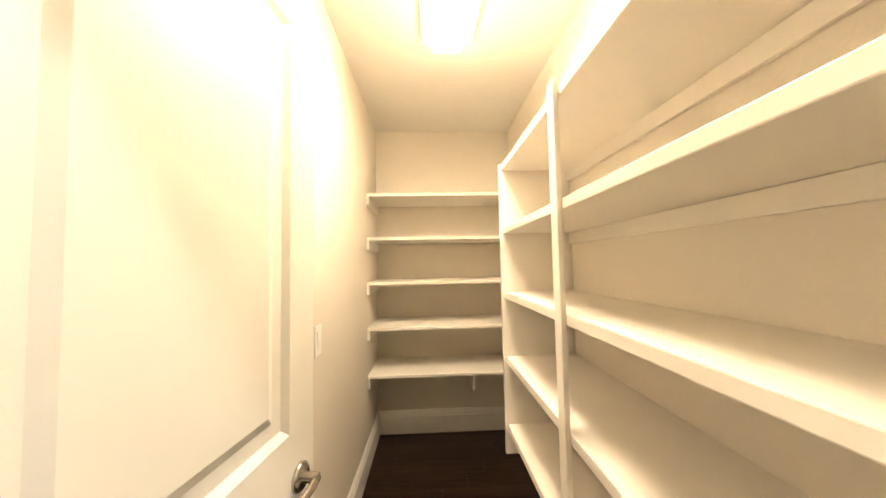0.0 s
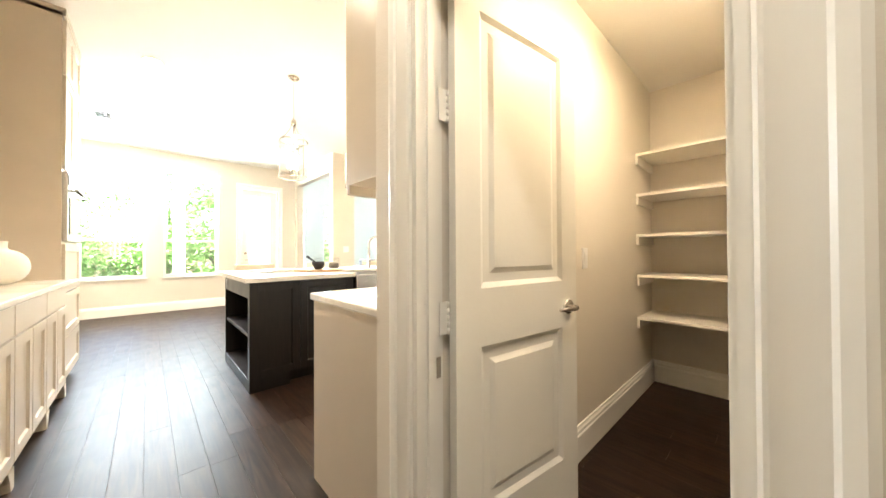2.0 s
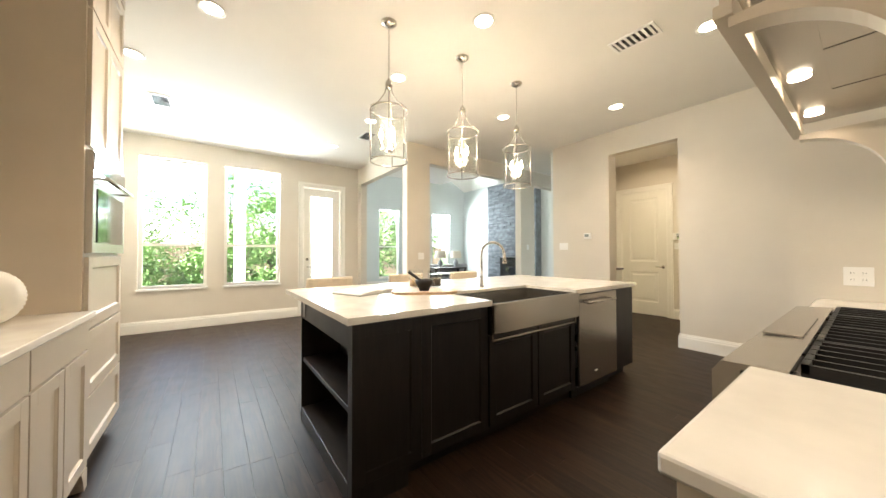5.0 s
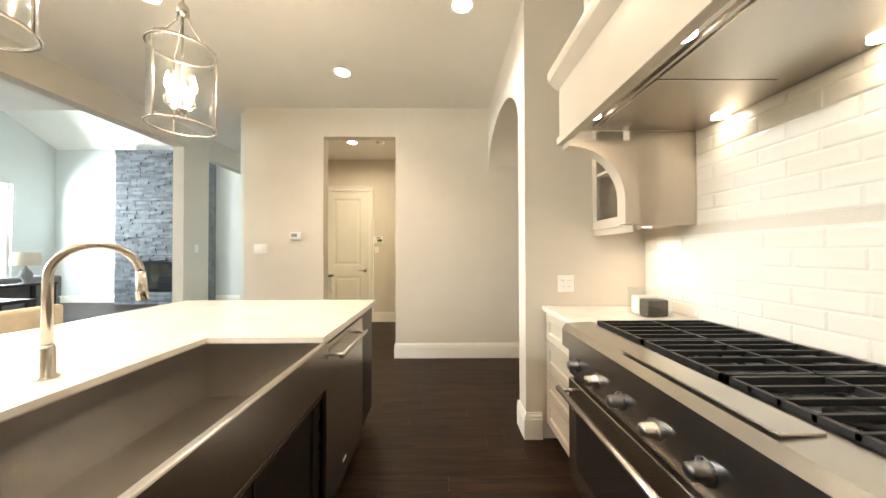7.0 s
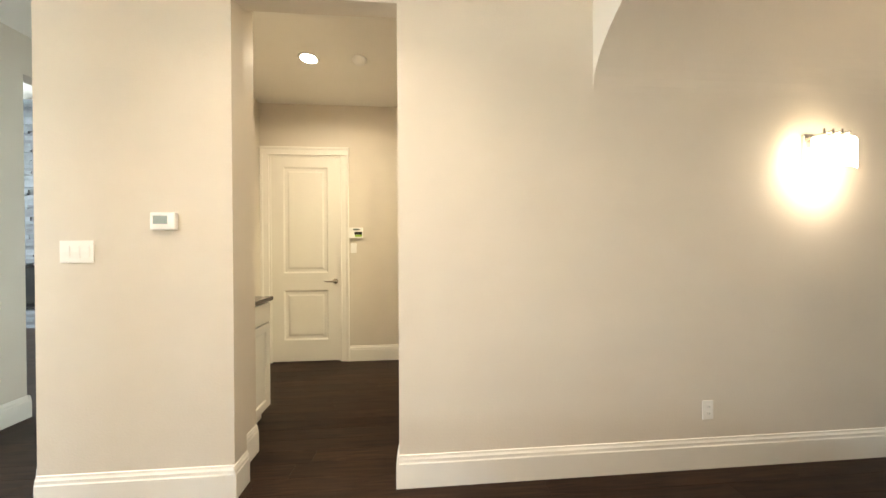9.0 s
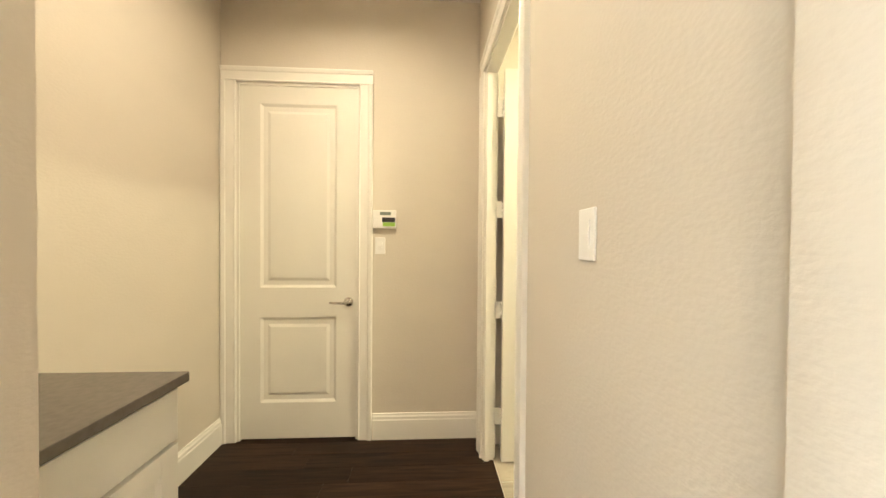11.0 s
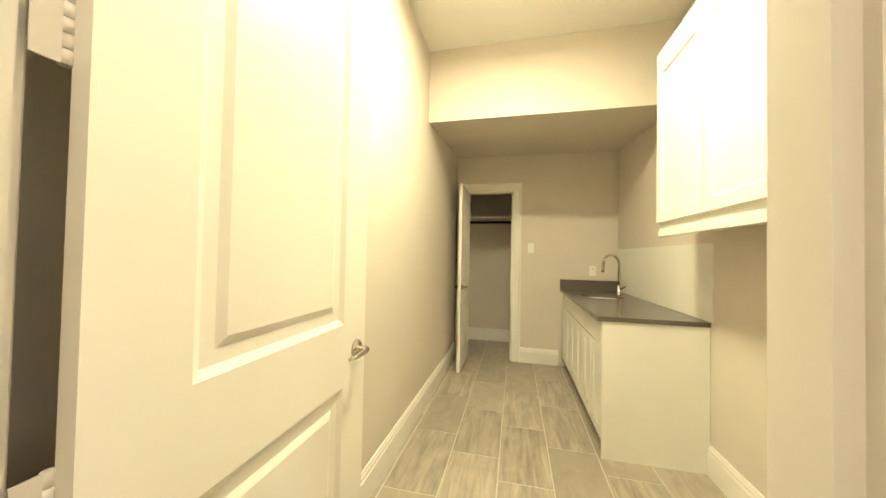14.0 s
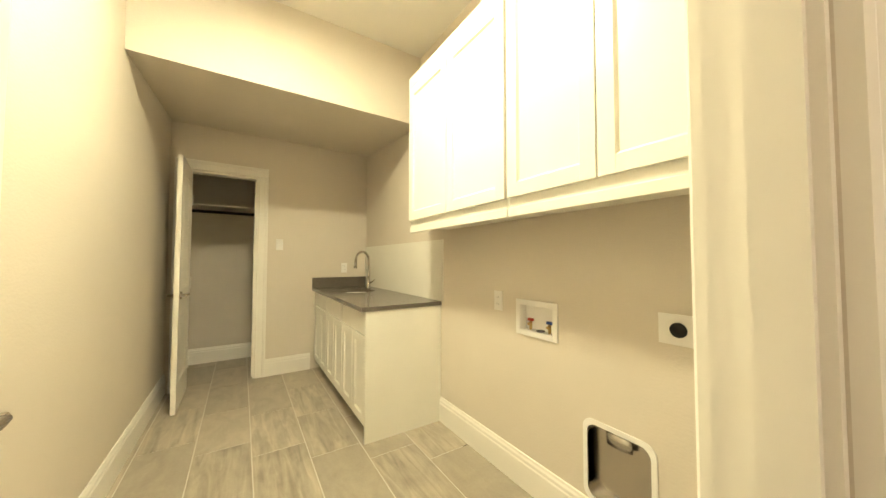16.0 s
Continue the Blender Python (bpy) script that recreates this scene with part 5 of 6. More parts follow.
def plate(at, gangs, label, kind="switch", horizontal=False):
    """A wall plate with rockers or sockets; it lies on the plane y 0 and faces -y."""
    root = thing("light_switch" if kind == "switch" else "wall_outlet", at, label, "light switch" if kind == "switch" else "outlet", "wall plates")
    w = 0.07 + 0.046 * (gangs - 1)
    if horizontal:
        part("cover_plate", boxes((-0.058, 0.058, -0.006, -0.0005, -0.036, 0.036), bev=0.002), M_PLATE, root)
        part("socket", boxes((-0.034, 0.034, -0.0085, -0.0062, -0.016, 0.016), bev=0.001), M_PLATE, root)
        return root
    part("cover_plate", boxes((-w / 2, w / 2, -0.006, -0.0005, -0.058, 0.058), bev=0.002), M_PLATE, root)
    for g in range(gangs):
        cx = (g - (gangs - 1) / 2) * 0.046
        if kind == "switch":
            bm = bmesh.new()
            prism(bm, [(-0.0062, -0.033), (-0.0062, 0.033), (-0.0085, 0.033), (-0.0105, 0.0), (-0.0075, -0.033)], 0, cx - 0.0165, cx + 0.0165)
            part("rocker", bm, M_PLATE, root)
        else:
            for cz in (-0.02, 0.02):
                s = part("socket", boxes((cx - 0.0165, cx + 0.0165, -0.0085, -0.0062, cz - 0.014, cz + 0.014), bev=0.001), M_PLATE, root)
                for sx in (-0.006, 0.006):
                    part("slot", boxes((cx + sx - 0.001, cx + sx + 0.001, -0.0089, -0.0086, cz - 0.004, cz + 0.006)), M_BLACK, s)
    return root


plate(pose(-1.645, 0, 1.342), 3, "white three-gang light switch on the kitchen wall")
plate(pose(1.885, 0, 0.352), 1, "white wall outlet low on the kitchen wall", "outlet")
plate(pose(-0.642, 2.05, 1.350), 1, "white light switch beside the hall door")
plate(pose(0.04, 0.532, 1.385, 0, 0, -90), 1, "white single light switch on the hall wall")
plate(pose(3.86, 1.04, 1.40, 0, 0, -90), 1, "white light switch beside the closet door")
plate(pose(3.86, 0.34, 1.14, 0, 0, -90), 1, "white outlet above the laundry counter", "outlet")
plate(pose(1.44, 0.065, 0.99, 0, 0, 180), 1, "white outlet beside the washer box", "outlet")
plate(pose(2.155, -3.15, 1.08, 0, 0, 90), 1, "white light switch on the pantry wall")
plate(pose(1.44, -1.68, 1.07), 2, "white two-gang outlet plate over the range counter", "outlet")
plate(pose(0.60, -6.091, 1.075, 0, 0, 180), 1, "pale outlet set in the buffet tiles", "outlet", True)
plate(pose(-3.02, -2.04, 1.18, 0, 0, 90), 2, "white light switch on the living room column")
plate(pose(-3.02, 0.76, 1.36, 0, 0, 90), 1, "white light switch on the living room column")


def thermostat():
    root = thing("thermostat", pose(-1.21, 0, 1.50), "white wall thermostat with grey screen", "thermostat", "wall controls")
    part("case", boxes((-0.062, 0.062, -0.028, -0.0005, -0.047, 0.047), bev=0.006), M_PLATE, root)
    part("screen", boxes((-0.045, 0.025, -0.0295, -0.0282, -0.015, 0.028)), M_GREYPL, root)


thermostat()


def alarm_keypad():
    root = thing("alarm_keypad", pose(-0.612, 2.05, 1.532), "white alarm keypad with screen and green label", "alarm keypad", "wall controls")
    part("case", boxes((-0.080, 0.080, -0.026, -0.0005, -0.062, 0.062), bev=0.005), M_PLATE, root)
    part("screen", boxes((-0.030, 0.045, -0.0275, -0.0262, 0.028, 0.050)), M_GREYPL, root)
    part("display", boxes((-0.015, 0.074, -0.0275, -0.0262, -0.020, 0.012)), M_BLACKGLASS, root)
    part("green_label", boxes((-0.010, 0.074, -0.0275, -0.0262, -0.048, -0.022)), M_GREEN, root)
    for i in range(3):
        part("button", boxes((-0.068, -0.036, -0.028, -0.0262, -0.04 + i * 0.022, -0.026 + i * 0.022), bev=0.001), M_PLATE, root)


alarm_keypad()


def smoke_detector():
    bm = bmesh.new()
    lathe(bm, [(0, -0.04), (0.045, -0.04), (0.055, -0.03), (0.065, -0.012), (0.065, -0.001), (0, -0.001)], 28)
    solid("smoke_detector", bm, M_PLATE, "white round smoke detector on the hall ceiling", "smoke detector", at=pose(-0.39, 1.10, 3.05))


smoke_detector()


def ceiling_vent(x, y, rz):
    root = thing("ceiling_vent", pose(x, y, H, 0, 0, rz), "white slatted ceiling air vent", "air vent", "ceiling vents")
    part("frame", boxes((-0.18, 0.18, -0.10, -0.08, -0.012, -0.001), (-0.18, 0.18, 0.08, 0.10, -0.012, -0.001), (-0.18, -0.16, -0.08, 0.08, -0.012, -0.001), (0.16, 0.18, -0.08, 0.08, -0.012, -0.001)), M_PLATE, root)
    part("backing", boxes((-0.16, 0.16, -0.08, 0.08, -0.003, -0.0015)), M_DARKSTEEL, root)
    for i in range(7):
        bm = bmesh.new()
        c = -0.135 + i * 0.045
        prism(bm, [(c - 0.016, -0.004), (c - 0.013, -0.004), (c + 0.012, -0.013), (c + 0.009, -0.013)], 1, -0.08, 0.08)
        part("slat", bm, M_PLATE, root)


ceiling_vent(0.30, -1.96, 0), ceiling_vent(-3.2, -2.93, 0), ceiling_vent(-3.58, -5.4, 0)


def wall_sconce():
    root = thing("wall_sconce", pose(2.575, 0, 1.935), "nickel wall sconce with a curved lit glass shade", "wall sconce")
    part("back_plate", boxes((-0.06, 0.06, -0.02, -0.0005, -0.12, 0.11), bev=0.003), M_NICKEL, root)
    bm = bmesh.new()
    for dx in (-0.04, 0.02, 0.08):
        tube(bm, [(dx, -0.02, 0.085), (dx, -0.10, 0.085), (dx, -0.135, 0.085)], 0.006, 8)
        tube(bm, [(dx, -0.10, 0.06), (dx, -0.10, 0.115)], 0.005, 8)
    part("arm", bm, M_NICKEL, root)
    bm = bmesh.new()
    n = 14
    outer = [(-0.13 + 0.30 * i / n, -0.11 - 0.05 * math.sin(math.pi * i / n)) for i in range(n + 1)]
    inner = [(x, y + 0.006) for x, y in outer[::-1]]
    prism(bm, outer + inner, 2, -0.12, 0.055)
    part("shade", bm, M_SCONCE, root, "lit white curved glass")


wall_sconce()
lamp(2.60, -0.19, 1.75, 2.3, 0.05, WARM, kind="POINT")

# under-cabinet and hood lamps


def puck(x, y, z, watts=0.42):
    root = thing("under_cabinet_light", pose(x, y, z), "lit puck light under a wall cabinet", "cabinet light", "under-cabinet lights")
    bm = bmesh.new()
    lathe(bm, [(0.028, 0), (0.036, 0), (0.036, -0.012), (0.030, -0.014), (0.028, -0.010)], 20)
    part("rim", bm, M_NICKEL, root)
    bm = bmesh.new()
    lathe(bm, [(0, -0.010), (0.0285, -0.010), (0.0285, -0.001), (0, -0.001)], 20)
    part("lens", bm, M_CAN, root)
    lamp(x, y, z - 0.016, watts, 0.05, WARM, spread=130)


for px in (1.30, 0.72, 0.05, -0.62):
    puck(px, -5.97, 1.476)
puck(1.86, -1.92, 1.439), puck(1.86, -4.05, 1.399)
for ly in (-2.35, -2.92, -3.49):
    lamp(1.94, ly, 1.93, 0.14, 0.06, WARM, spread=140)
    lamp(1.32, ly, 1.93, 0.3, 0.06, WARM, spread=140)

# pantry fixture's light
lamp(2.70, -3.32, 2.415, 5.4, 0.5, (1.0, 0.80, 0.60), spread=170)

# ---- hall: stone-topped cabinet ----


def hall_cabinet():
    root = base_cabinet(pose(-1.055, 0.403, 0, 0, 0, 90), 0.42, "white hall cabinet with a grey stone top", M_CABW, d=0.645, h=0.94, drawers=1, doors=1)
    return root


hall_cabinet()
solid("hall_countertop", boxes((-1.708, -1.035, 0.402, 0.836, 0.941, 0.971), bev=0.003), M_GREYTOP, "grey stone countertop in the hall", "countertop")

# ---- laundry ----
for i in range(3):
    w = (3.84 - 2.11) / 3
    base_cabinet(pose(2.11 + (i + 1) * w, 0.668, 0, 0, 0, 180), w, "white shaker laundry base cabinet", M_CABW, d=0.60, drawers=1, doors=2, group="laundry base cabinets")
solid("end_panel", boxes((2.092, 2.109, 0.068, 0.668, 0, 0.883)), M_CABW, "white end panel of the laundry cabinets", "end panel")


def laundry_top():
    """A slab with a round cut-out for the bowl."""
    bm = bmesh.new()
    cx, cy, r, n = 3.25, 0.38, 0.19, 40
    x0, x1, y0, y1 = 2.085, 3.858, 0.068, 0.70
    for z, up in ((0.914, True), (0.884, False)):
        ringv = [bm.verts.new((cx + r * math.cos(2 * math.pi * i / n), cy + r * math.sin(2 * math.pi * i / n), z)) for i in range(n)]
        outv = []
        for i in range(n):
            a = 2 * math.pi * i / n
            c, s = math.cos(a), math.sin(a)
            t = min(((x1 - cx) / c if c > 1e-6 else (x0 - cx) / c if c < -1e-6 else 9e9), ((y1 - cy) / s if s > 1e-6 else (y0 - cy) / s if s < -1e-6 else 9e9))
            outv.append(bm.verts.new((cx + c * t, cy + s * t, z)))
        corners = [bm.verts.new((x, y, z)) for x, y in ((x1, y1), (x0, y1), (x0, y0), (x1, y0))]
        for i in range(n):
            j = (i + 1) % n
            a, b = outv[i], outv[j]
            extra = [k for k in corners if abs(a.co.x - b.co.x) > 1e-5 and abs(a.co.y - b.co.y) > 1e-5 and ((abs(k.co.x - a.co.x) < 1e-5 and abs(k.co.y - b.co.y) < 1e-5) or (abs(k.co.y - a.co.y) < 1e-5 and abs(k.co.x - b.co.x) < 1e-5))]
            bm.faces.new([ringv[i], a] + extra[:1] + [b, ringv[j]])
        if up:
            top_ring = ringv
        else:
            for i in range(n):
                bm.faces.new((top_ring[i], top_ring[(i + 1) % n], ringv[(i + 1) % n], ringv[i]))
    for a in ((x0, x0 + 1e-4, y0, y1), (x0, x1, y1 - 1e-4, y1)):
        box(bm, *a, 0.8841, 0.9139)
    return bm


solid("laundry_countertop", laundry_top(), M_GREYTOP, "grey quartz laundry countertop with undermount bowl", "countertop")
solid("backsplash_upstand", boxes((3.838, 3.858, 0.068, 0.70, 0.9145, 1.03), bev=0.002), M_GREYTOP, "grey quartz upstand behind the laundry sink", "backsplash")
bm = bmesh.new()
lathe(bm, [(0.195, 0.883), (0.19, 0.86), (0.17, 0.76), (0.14, 0.74), (0.03, 0.735), (0, 0.735)], 36, 3.25, 0.38)
solid("round_sink", bm, M_STEEL, "round stainless steel laundry sink bowl", "sink")
gooseneck(pose(3.47, 0.17, 0.9142, 0, 0, 112), 0.41, 0.18, "brushed nickel pull-down laundry faucet")
structure("laundry_splash_panel", boxes((2.06, 3.857, 0.0655, 0.074, 0.916, 1.395)), M_CABW, "white splash panel above the laundry counter", "backsplash")


def laundry_uppers():
    for x1, x0, n in ((1.995, 1.035, 2), (1.025, 0.18, 2)):
        upper_cabinet(pose(x1, 0.40, 0, 0, 0, 180), x1 - x0, 1.465, 2.46, 0.333, "white shaker wall cabinet in the laundry", M_CABW, [(1.505, 2.45)], doors=n, group="laundry wall cabinets", rail_h=0.04)
    crown("trim_crown_laundry", [(1.995, 0.067), (1.995, 0.40), (0.18, 0.40)][::-1], 2.45, M_CABW, 0.045, 0.075)


laundry_uppers()


def washer_box():
    """A plastic box let into the wall, with a flange, two valves and a drain hole."""
    root = thing("washer_outlet_box", pose(1.1515, 0.065, 0.922, 0, 0, 180), "white recessed washer outlet box with valves", "washer box")
    part("frame", boxes((-0.138, -0.108, -0.010, -0.0005, -0.096, 0.096), (0.108, 0.138, -0.010, -0.0005, -0.096, 0.096), (-0.108, 0.108, -0.010, -0.0005, 0.067, 0.096), (-0.108, 0.108, -0.010, -0.0005, -0.096, -0.067), bev=0.002), M_PLATE, root)
    part("back", boxes((-0.110, 0.110, 0.040, 0.043, -0.069, 0.069), (-0.1105, -0.1075, -0.0004, 0.040, -0.069, 0.069), (0.1075, 0.1105, -0.0004, 0.040, -0.069, 0.069), (-0.1075, 0.1075, -0.0004, 0.040, -0.069, -0.066), (-0.1075, 0.1075, -0.0004, 0.040, 0.066, 0.069)), M_PLATE, root)
    for vx, m in ((-0.055, M_RED), (0.070, M_BLUE)):
        bm = bmesh.new()
        tube(bm, [(vx, 0.018, -0.066), (vx, 0.018, -0.020)], 0.008, 12)
        tube(bm, [(vx, 0.018, -0.030), (vx, -0.002, -0.034)], 0.007, 10)
        v = part("valve", bm, M_BRASS, root)
        part("valve_handle", boxes((vx - 0.017, vx + 0.017, 0.010, 0.026, -0.019, -0.004), bev=0.003), m, v)
    bm = bmesh.new()
    lathe(bm, [(0.014, -0.066), (0.022, -0.066), (0.022, -0.060), (0.014, -0.060), (0.014, -0.066)], 20, 0.012, 0.018)
    part("drain_ring", bm, M_DARKSTEEL, root)


washer_box()


def gas_plate():
    root = thing("dryer_outlet", pose(0.50, 0.065, 0.985, 0, 0, 180), "white plate with a round black dryer outlet", "outlet", "wall plates")
    part("cover_plate", boxes((-0.07, 0.07, -0.007, -0.0005, -0.055, 0.055), bev=0.002), M_PLATE, root)
    bm = bmesh.new()
    lathe(bm, [(0, 0), (0.027, 0), (0.027, 0.004), (0, 0.005)], 24)
    bmesh.ops.transform(bm, matrix=Matrix.Rotation(radians(90), 4, "X"), verts=bm.verts)
    part("socket", bm, M_BLACK, root, at=pose(-0.005, -0.0072, 0))


gas_plate()


def dryer_vent_box():
    """A metal box let into the wall, with a thin flange and the duct's collar at its top."""
    root = thing("dryer_vent_box", pose(0.735, 0.065, 0.0, 0, 0, 180), "recessed steel dryer vent box with rounded corners", "vent box")
    n, pts = 6, []
    for cx, cz, a0 in ((0.09, 0.475, 0), (-0.09, 0.475, 90), (-0.09, 0.245, 180), (0.09, 0.245, 270)):
        pts += [(cx + 0.04 * math.cos(radians(a0 + 90 * i / n)), cz + 0.04 * math.sin(radians(a0 + 90 * i / n))) for i in range(n + 1)]
    bm = bmesh.new()
    wide = lambda y: [bm.verts.new((x * 1.16, y, (z - 0.36) * 1.14 + 0.36)) for x, z in pts]
    o, oo = wide(-0.006), wide(-0.0006)
    i_ = [bm.verts.new((x, -0.006, z)) for x, z in pts]
    for k in range(len(pts)):
        j = (k + 1) % len(pts)
        bm.faces.new((o[k], o[j], i_[j], i_[k])), bm.faces.new((o[k], oo[k], oo[j], o[j]))
    part("frame", bm, M_PLATE, root)
    bm = bmesh.new()
    i_ = [bm.verts.new((x, -0.005, z)) for x, z in pts]
    b_ = [bm.verts.new((x, 0.040, z)) for x, z in pts]
    for k in range(len(pts)):
        j = (k + 1) % len(pts)
        bm.faces.new((i_[k], i_[j], b_[j], b_[k]))
    bm.faces.new(b_)
    part("back", bm, M_STEEL, root, "bare steel box")
    bm = bmesh.new()
    lathe(bm, [(0.050, 0.455), (0.054, 0.455), (0.054, 0.512), (0.050, 0.512), (0.050, 0.455)], 24)
    bmesh.ops.scale(bm, vec=(1, 0.36, 1), verts=bm.verts)
    part("duct", bm, M_STEEL, root, at=pose(0, 0.018, 0))


dryer_vent_box()

# closet shelf and rod
solid("closet_shelf", boxes((4.30, 4.748, 0.08, 1.968, 1.83, 1.85), (4.40, 4.748, 0.08, 0.10, 1.75, 1.829), bev=0.002), M_SHELF, "white painted closet shelf above the rod", "shelf")
bm = bmesh.new()
tube(bm, [(4.36, 0.07, 1.77), (4.36, 1.969, 1.77)], 0.017, 12)
solid("closet_rod", bm, M_BLACK, "dark closet hanging rod under the shelf", "closet rod")

# ---- outdoors ----
solid("ground", boxes((-400, 400, -400, 400, -0.30, -0.20)), M_GRASS, "green lawn", "ground", kind="structure")
structure("patio", boxes((-8.6, -5.33, -7.5, -2.45, -0.20, -0.06)), M_CONCRETE, "pale concrete patio", "patio")


def porch():
    root = thing("porch", pose(-8.4, -5, 0), "white porch frame with square posts", "porch")
    for y in (-2.3, 0.7):
        part("post", boxes((-0.12, 0.12, y - 0.12, y + 0.12, -0.06, 3.6), bev=0.004), M_OUTWHITE, root)
    part("beam", boxes((-0.12, 0.12, -2.6, 1.0, 3.6, 3.8)), M_OUTWHITE, root)


porch()


def shrub(x, y, size, seed, tall=False):
    """A bush or small tree: limbs and a crown of many small leaf cards in clumps."""
    rnd = random.Random(seed)
    root = thing("tree" if tall else "shrub", pose(x, y, -0.2), "leafy green tree outside the windows" if tall else "leafy green shrub outside the windows", "tree" if tall else "shrub", "garden trees" if tall else "garden shrubs")
    bm = bmesh.new()
    hgt = size * (0.95 if tall else 0.7)
    tube(bm, [(0, 0, 0), (0.03 * size, 0.02, hgt * 0.4), (0, 0.04 * size, hgt)], [0.05 * size, 0.04 * size, 0.015 * size], 8)
    for k in range(6):
        a = rnd.uniform(0, 6.28)
        z = hgt * rnd.uniform(0.4, 0.9)
        tube(bm, [(0, 0, z), (0.25 * size * math.cos(a), 0.25 * size * math.sin(a), z + 0.15 * size), (0.5 * size * math.cos(a), 0.5 * size * math.sin(a), z + 0.35 * size)], [0.02 * size, 0.014 * size, 0.005 * size], 6)
    part("trunk", bm, M_BARK, root)
    vs, fs = [], []
    for k in range(42):
        a, u = rnd.uniform(0, 6.28), rnd.uniform(-0.9, 1)
        rr = size * 0.6 * rnd.uniform(0.5, 1.05)
        c = Vector((rr * math.cos(a) * math.sqrt(1 - u * u), rr * math.sin(a) * math.sqrt(1 - u * u), hgt * (1.0 if tall else 0.75) + u * size * 0.6))
        for q in range(75):
            p = c + Vector((rnd.gauss(0, 1), rnd.gauss(0, 1), rnd.gauss(0, 1))) * size * 0.10
            d1 = Vector((rnd.gauss(0, 1), rnd.gauss(0, 1), rnd.gauss(0, 0.6))).normalized()
            d2 = d1.orthogonal().normalized()
            L = 0.075 * rnd.uniform(0.6, 1.3)
            b = len(vs)
            vs += [p - d1 * L, p + d2 * L * 0.45, p + d1 * L, p - d2 * L * 0.45]
            fs.append((b, b + 1, b + 2, b + 3))
    me = bpy.data.meshes.new("crown")
    me.from_pydata(vs, [], fs)
    me.materials.append(M_LEAF)
    o = new("crown", me)
    o.parent = root


for i, (sx, sy, sz, tl) in enumerate([(-11.5, -6.8, 1.5, False), (-11.8, -5.2, 1.3, False), (-11.6, -4.0, 1.6, False), (-12.6, -3.0, 2.3, True), (-12.8, -0.9, 2.2, True), (-12.2, 0.6, 1.6, False), (-12.8, 1.6, 2.5, True), (-12.5, 3.4, 2.0, True), (-15.5, -1.5, 3.6, True), (-17, -7.5, 2.8, True), (-16, -4.2, 3.2, True), (-15.5, 3, 3.4, True), (-14.5, 1.0, 3.2, True)]):
    shrub(sx, sy, sz, 20 + i, tl)
solid("garden_fence", boxes(*[(-19.0, -18.97, -14 + i * 0.15, -13.86 + i * 0.15, -0.2, 1.7) for i in range(160)]), M_BRICKOUT, "weathered board fence behind the garden", "fence", kind="structure")

# ---- pieces: wall tiles, floor tiles, planks ----


def tile_mesh(w, h, t=0.006, bev=0.006):
    """A bevelled tile facing -y, its back on y 0."""
    bm = bmesh.new()
    o = [bm.verts.new((x, 0, z)) for x, z in ((0, 0), (w, 0), (w, h), (0, h))]
    m = [bm.verts.new((x, -t * 0.55, z)) for x, z in ((0, 0), (w, 0), (w, h), (0, h))]
    f = [bm.verts.new((x, -t, z)) for x, z in ((bev, bev), (w - bev, bev), (w - bev, h - bev), (bev, h - bev))]
    for a, b in ((o, m), (m, f)):
        for k in range(4):
            bm.faces.new((a[k], a[(k + 1) % 4], b[(k + 1) % 4], b[k]))
    bm.faces.new(f)
    return mesh_of("tile", bm, M_TILE)


def tiled(name, label, at, length, z0, z1, w, h, bev, back):
    """A tiled area in running bond on a wall; local x along it, facing -y."""
    root = structure(name, boxes((0, length, -0.0046, 0, z0, z1)), M_GROUT, label, "backsplash")
    root.matrix_basis = at
    g = 0.002
    cache = {}
    z, row = z0 + 0.001, 0
    while z < z1 - 0.01:
        hh = min(h, z1 - z) - g
        x = -w / 2 if row % 2 else 0.0
        while x < length - 0.004:
            a, b = max(x, 0) + g / 2, min(x + w, length) - g / 2
            if b - a > 0.012:
                key = (round(b - a, 4), round(hh, 4))
                if key not in cache:
                    cache[key] = tile_mesh(b - a, hh, bev=min(bev, hh * 0.3, (b - a) * 0.3))
                t = new("tile", cache[key])
                t.parent = root
                t.matrix_basis = pose(a, -0.002, z)
            x += w
        z += h
        row += 1
    return root


tiled("backsplash_buffet", "bevelled glossy cream subway tiles over the buffet", pose(1.733, -6.10, 0, 0, 0, 180), 2.70, 0.917, 1.475, 0.205, 0.078, 0.005, None)
tiled("backsplash_range", "bevelled glossy cream tiles behind the range", pose(2.0, -1.685, 0, 0, 0, -90), 2.65, 0.917, 1.385, 0.23, 0.0765, 0.008, None)
tiled("backsplash_range_upper", "bevelled glossy cream tiles up to the hood", pose(2.0, -2.135, 0, 0, 0, -90), 1.575, 1.437, 1.95, 0.23, 0.0765, 0.008, None)


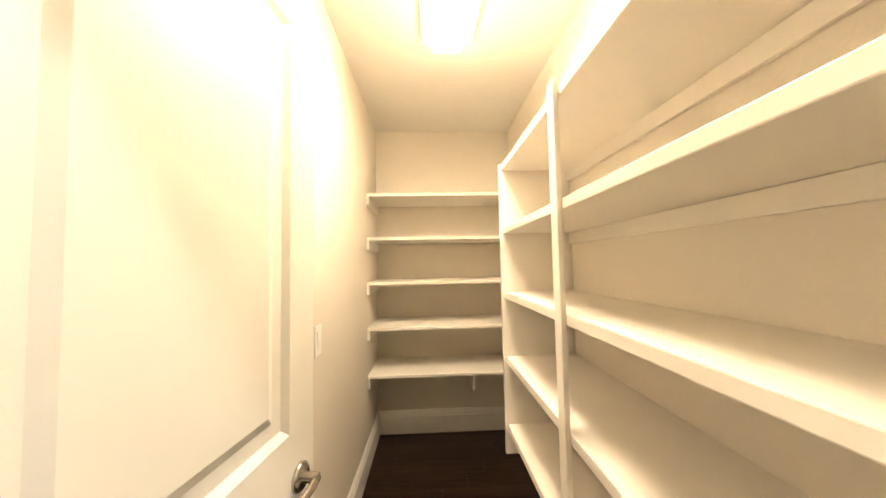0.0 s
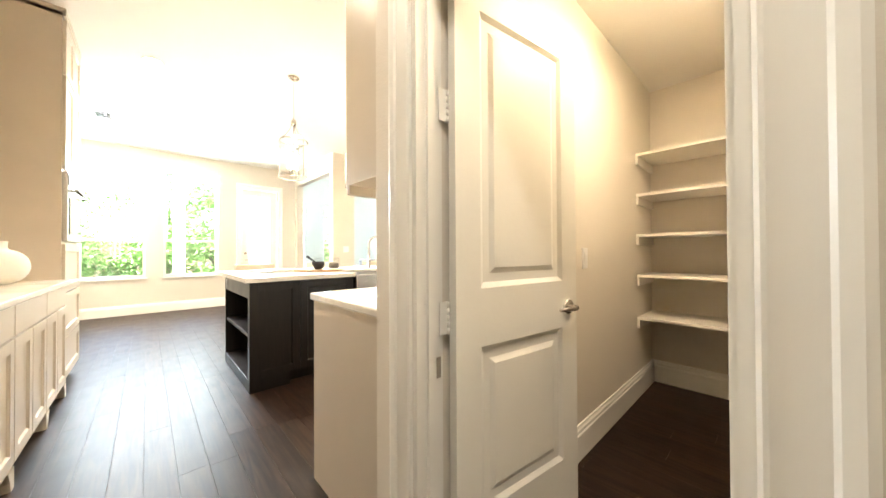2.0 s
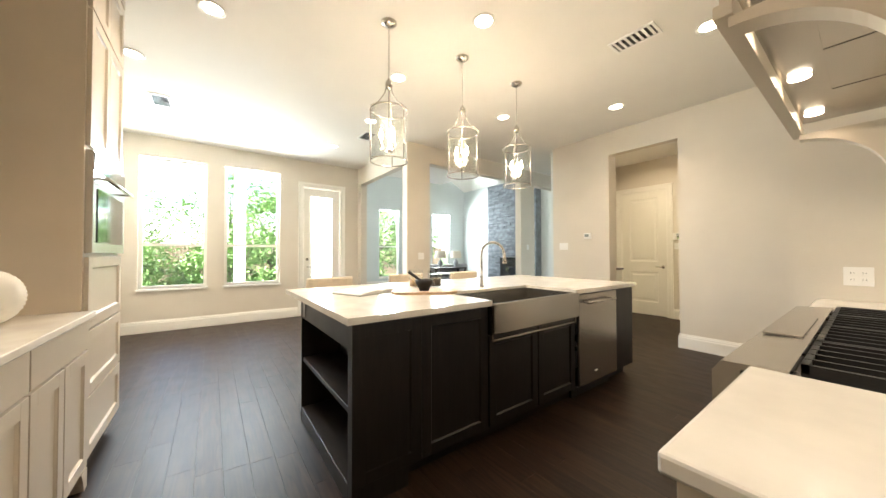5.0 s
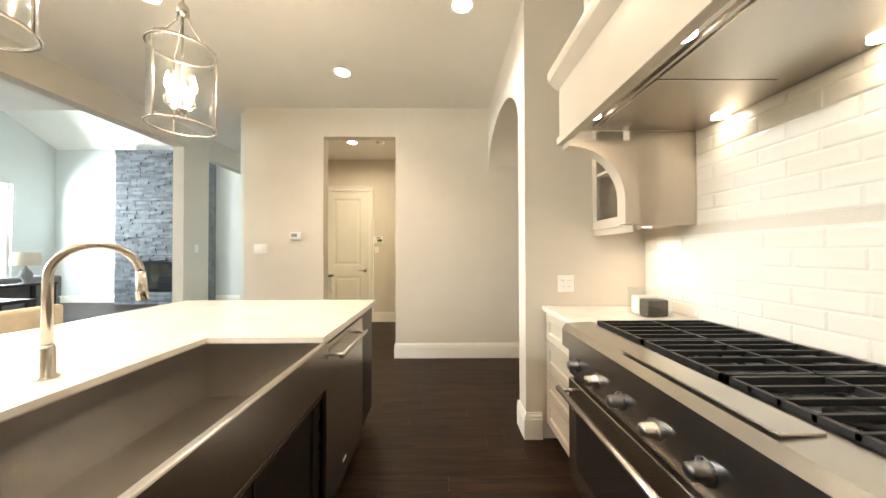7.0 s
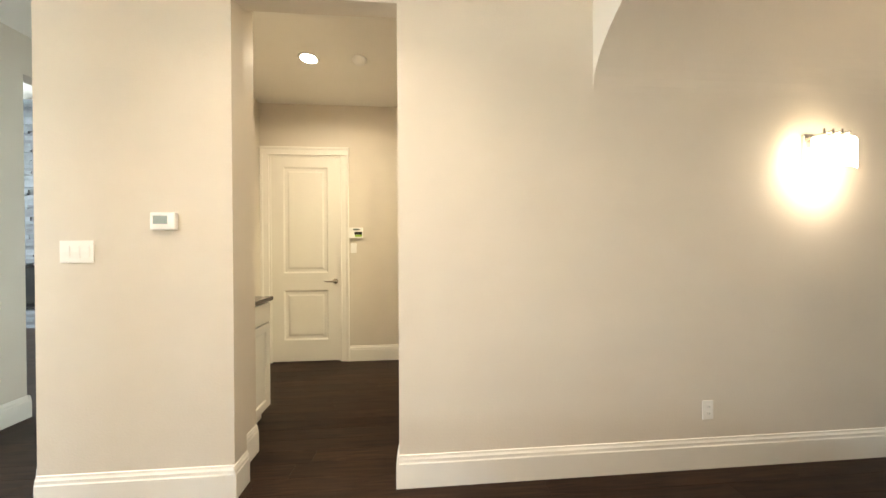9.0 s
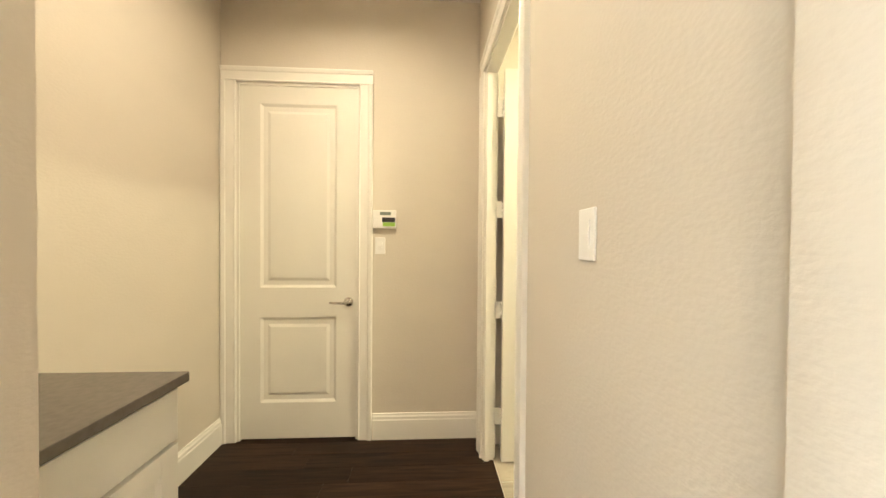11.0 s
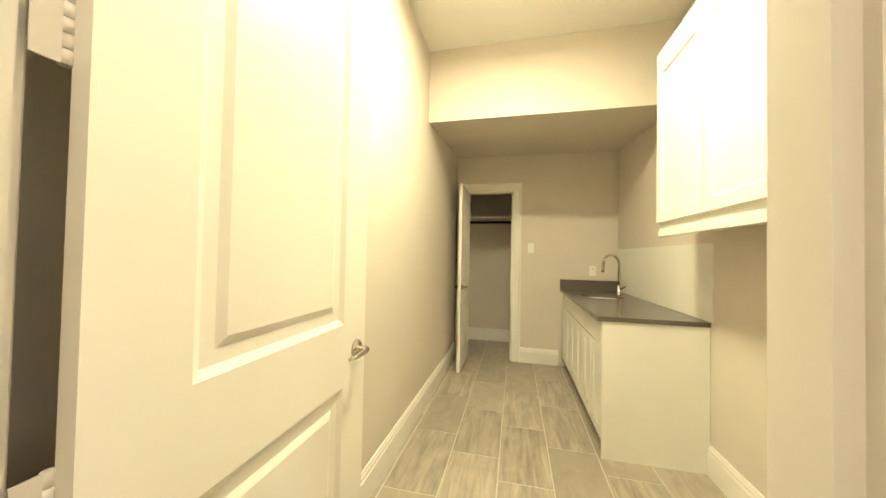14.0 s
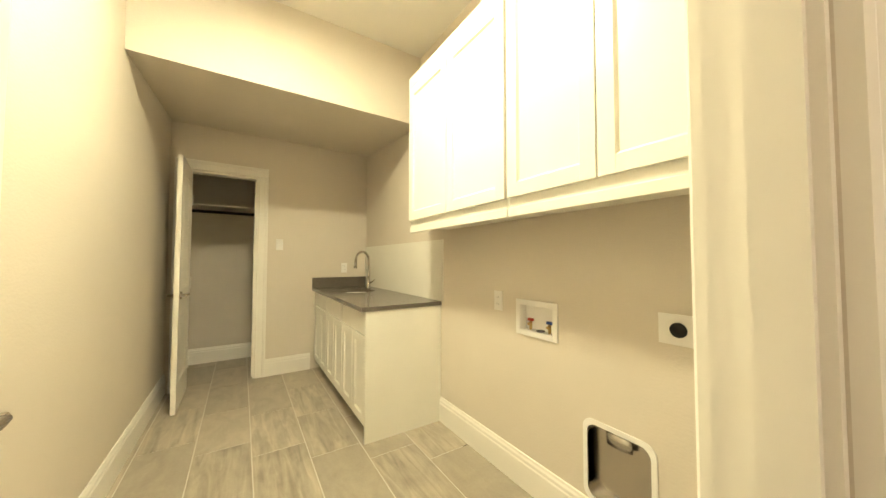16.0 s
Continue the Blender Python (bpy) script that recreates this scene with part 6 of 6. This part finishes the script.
def floor_tiles():
    w, h, g, t = 0.61, 0.31, 0.006, 0.006
    cache = {}
    row, y = 0, 0.066 - 0.31
    while y < 1.97:
        x = 0.111 + (1.527 + 0.203 * row - 0.111) % w - w
        while x < 4.75:
            a, b = max(x, 0.111) + g / 2, min(x + w, 4.75) - g / 2
            c, d = max(y, 0.068) + g / 2, min(y + h, 1.968) - g / 2
            if b - a > 0.02 and d - c > 0.02:
                key = (round(b - a, 4), round(d - c, 4))
                if key not in cache:
                    bm = bmesh.new()
                    o = [bm.verts.new((px, py, 0)) for px, py in ((0, 0), (b - a, 0), (b - a, d - c), (0, d - c))]
                    m = [bm.verts.new((px, py, t - 0.001)) for px, py in ((0, 0), (b - a, 0), (b - a, d - c), (0, d - c))]
                    e = 0.0015
                    f = [bm.verts.new((px, py, t)) for px, py in ((e, e), (b - a - e, e), (b - a - e, d - c - e), (e, d - c - e))]
                    for p, q in ((o, m), (m, f)):
                        for k in range(4):
                            bm.faces.new((p[k], p[(k + 1) % 4], q[(k + 1) % 4], q[k]))
                    bm.faces.new(f)
                    cache[key] = mesh_of("tile", bm, M_FTILE)
                o = new("tile", cache[key])
                o.parent = LFLOOR
                o.matrix_basis = pose(a, c, -0.0045)
            x += w
        y += h
        row += 1


floor_tiles()


def planks():
    """Boards along x; those where the walk passes are pieces of their own, the rest one joined part."""
    rnd = random.Random(11)
    w, g, t = 0.127, 0.0006, 0.012
    lengths = (0.9, 1.2, 1.5, 1.8)
    cache = {}
    vs, fs = [], []
    count = 0
    y = -6.10
    while y < 4.5:
        x = -9.65 - rnd.uniform(0, 1.5) if y > -2.25 else -5.18 - rnd.uniform(0, 1.5)
        if y > 2.05:
            xe = -1.97
        elif y > 0.05:
            xe = 0.11
        elif y < -4.31:
            xe = 4.2
        else:
            xe = 3.7
        x0 = x
        lo = -9.65 if y > -2.25 else -5.18
        while x < xe:
            L = rnd.choice(lengths)
            a, b = max(x, lo) + g / 2, min(x + L, xe) - g / 2
            x += L
            if b - a < 0.05:
                continue
            d = min(w, 4.5 - y) - g
            near = -2.2 < (a + b) / 2 < 3.3 and y > -5.6 and y < 2.05 and not (-1.0 < a and b < 0.0 and -4.3 < y < -1.4) and not (a > 1.3 and -4.3 < y < -1.7 and b < 2.0)
            if near and count < 300:
                count += 1
                key = round(b - a, 3)
                if key not in cache:
                    bm = bmesh.new()
                    e = 0.0006
                    o = [bm.verts.new((px, py, 0)) for px, py in ((0, 0), (b - a, 0), (b - a, d), (0, d))]
                    m = [bm.verts.new((px, py, t - e)) for px, py in ((0, 0), (b - a, 0), (b - a, d), (0, d))]
                    f = [bm.verts.new((px, py, t)) for px, py in ((e, e), (b - a - e, e), (b - a - e, d - e), (e, d - e))]
                    for p, q in ((o, m), (m, f)):
                        for k in range(4):
                            bm.faces.new((p[k], p[(k + 1) % 4], q[(k + 1) % 4], q[k]))
                    bm.faces.new(f)
                    cache[key] = mesh_of("plank", bm, M_FLOOR)
                o = new("plank", cache[key])
                o.parent = FLOOR
                o.matrix_basis = pose(a, y, -0.012)
            else:
                k = len(vs)
                vs += [(a, y, -0.012), (b, y, -0.012), (b, y + d, -0.012), (a, y + d, -0.012), (a, y, 0), (b, y, 0), (b, y + d, 0), (a, y + d, 0)]
                fs += [(k + 4, k + 5, k + 6, k + 7), (k, k + 1, k + 5, k + 4), (k + 1, k + 2, k + 6, k + 5), (k + 2, k + 3, k + 7, k + 6), (k + 3, k, k + 4, k + 7)]
        y += w
    me = bpy.data.meshes.new("far_planks")
    me.from_pydata(vs, [], fs)
    me.materials.append(M_FLOORJ)
    o = new("far_planks", me)
    o.parent = FLOOR
    o["kind"] = "stuff"


planks()
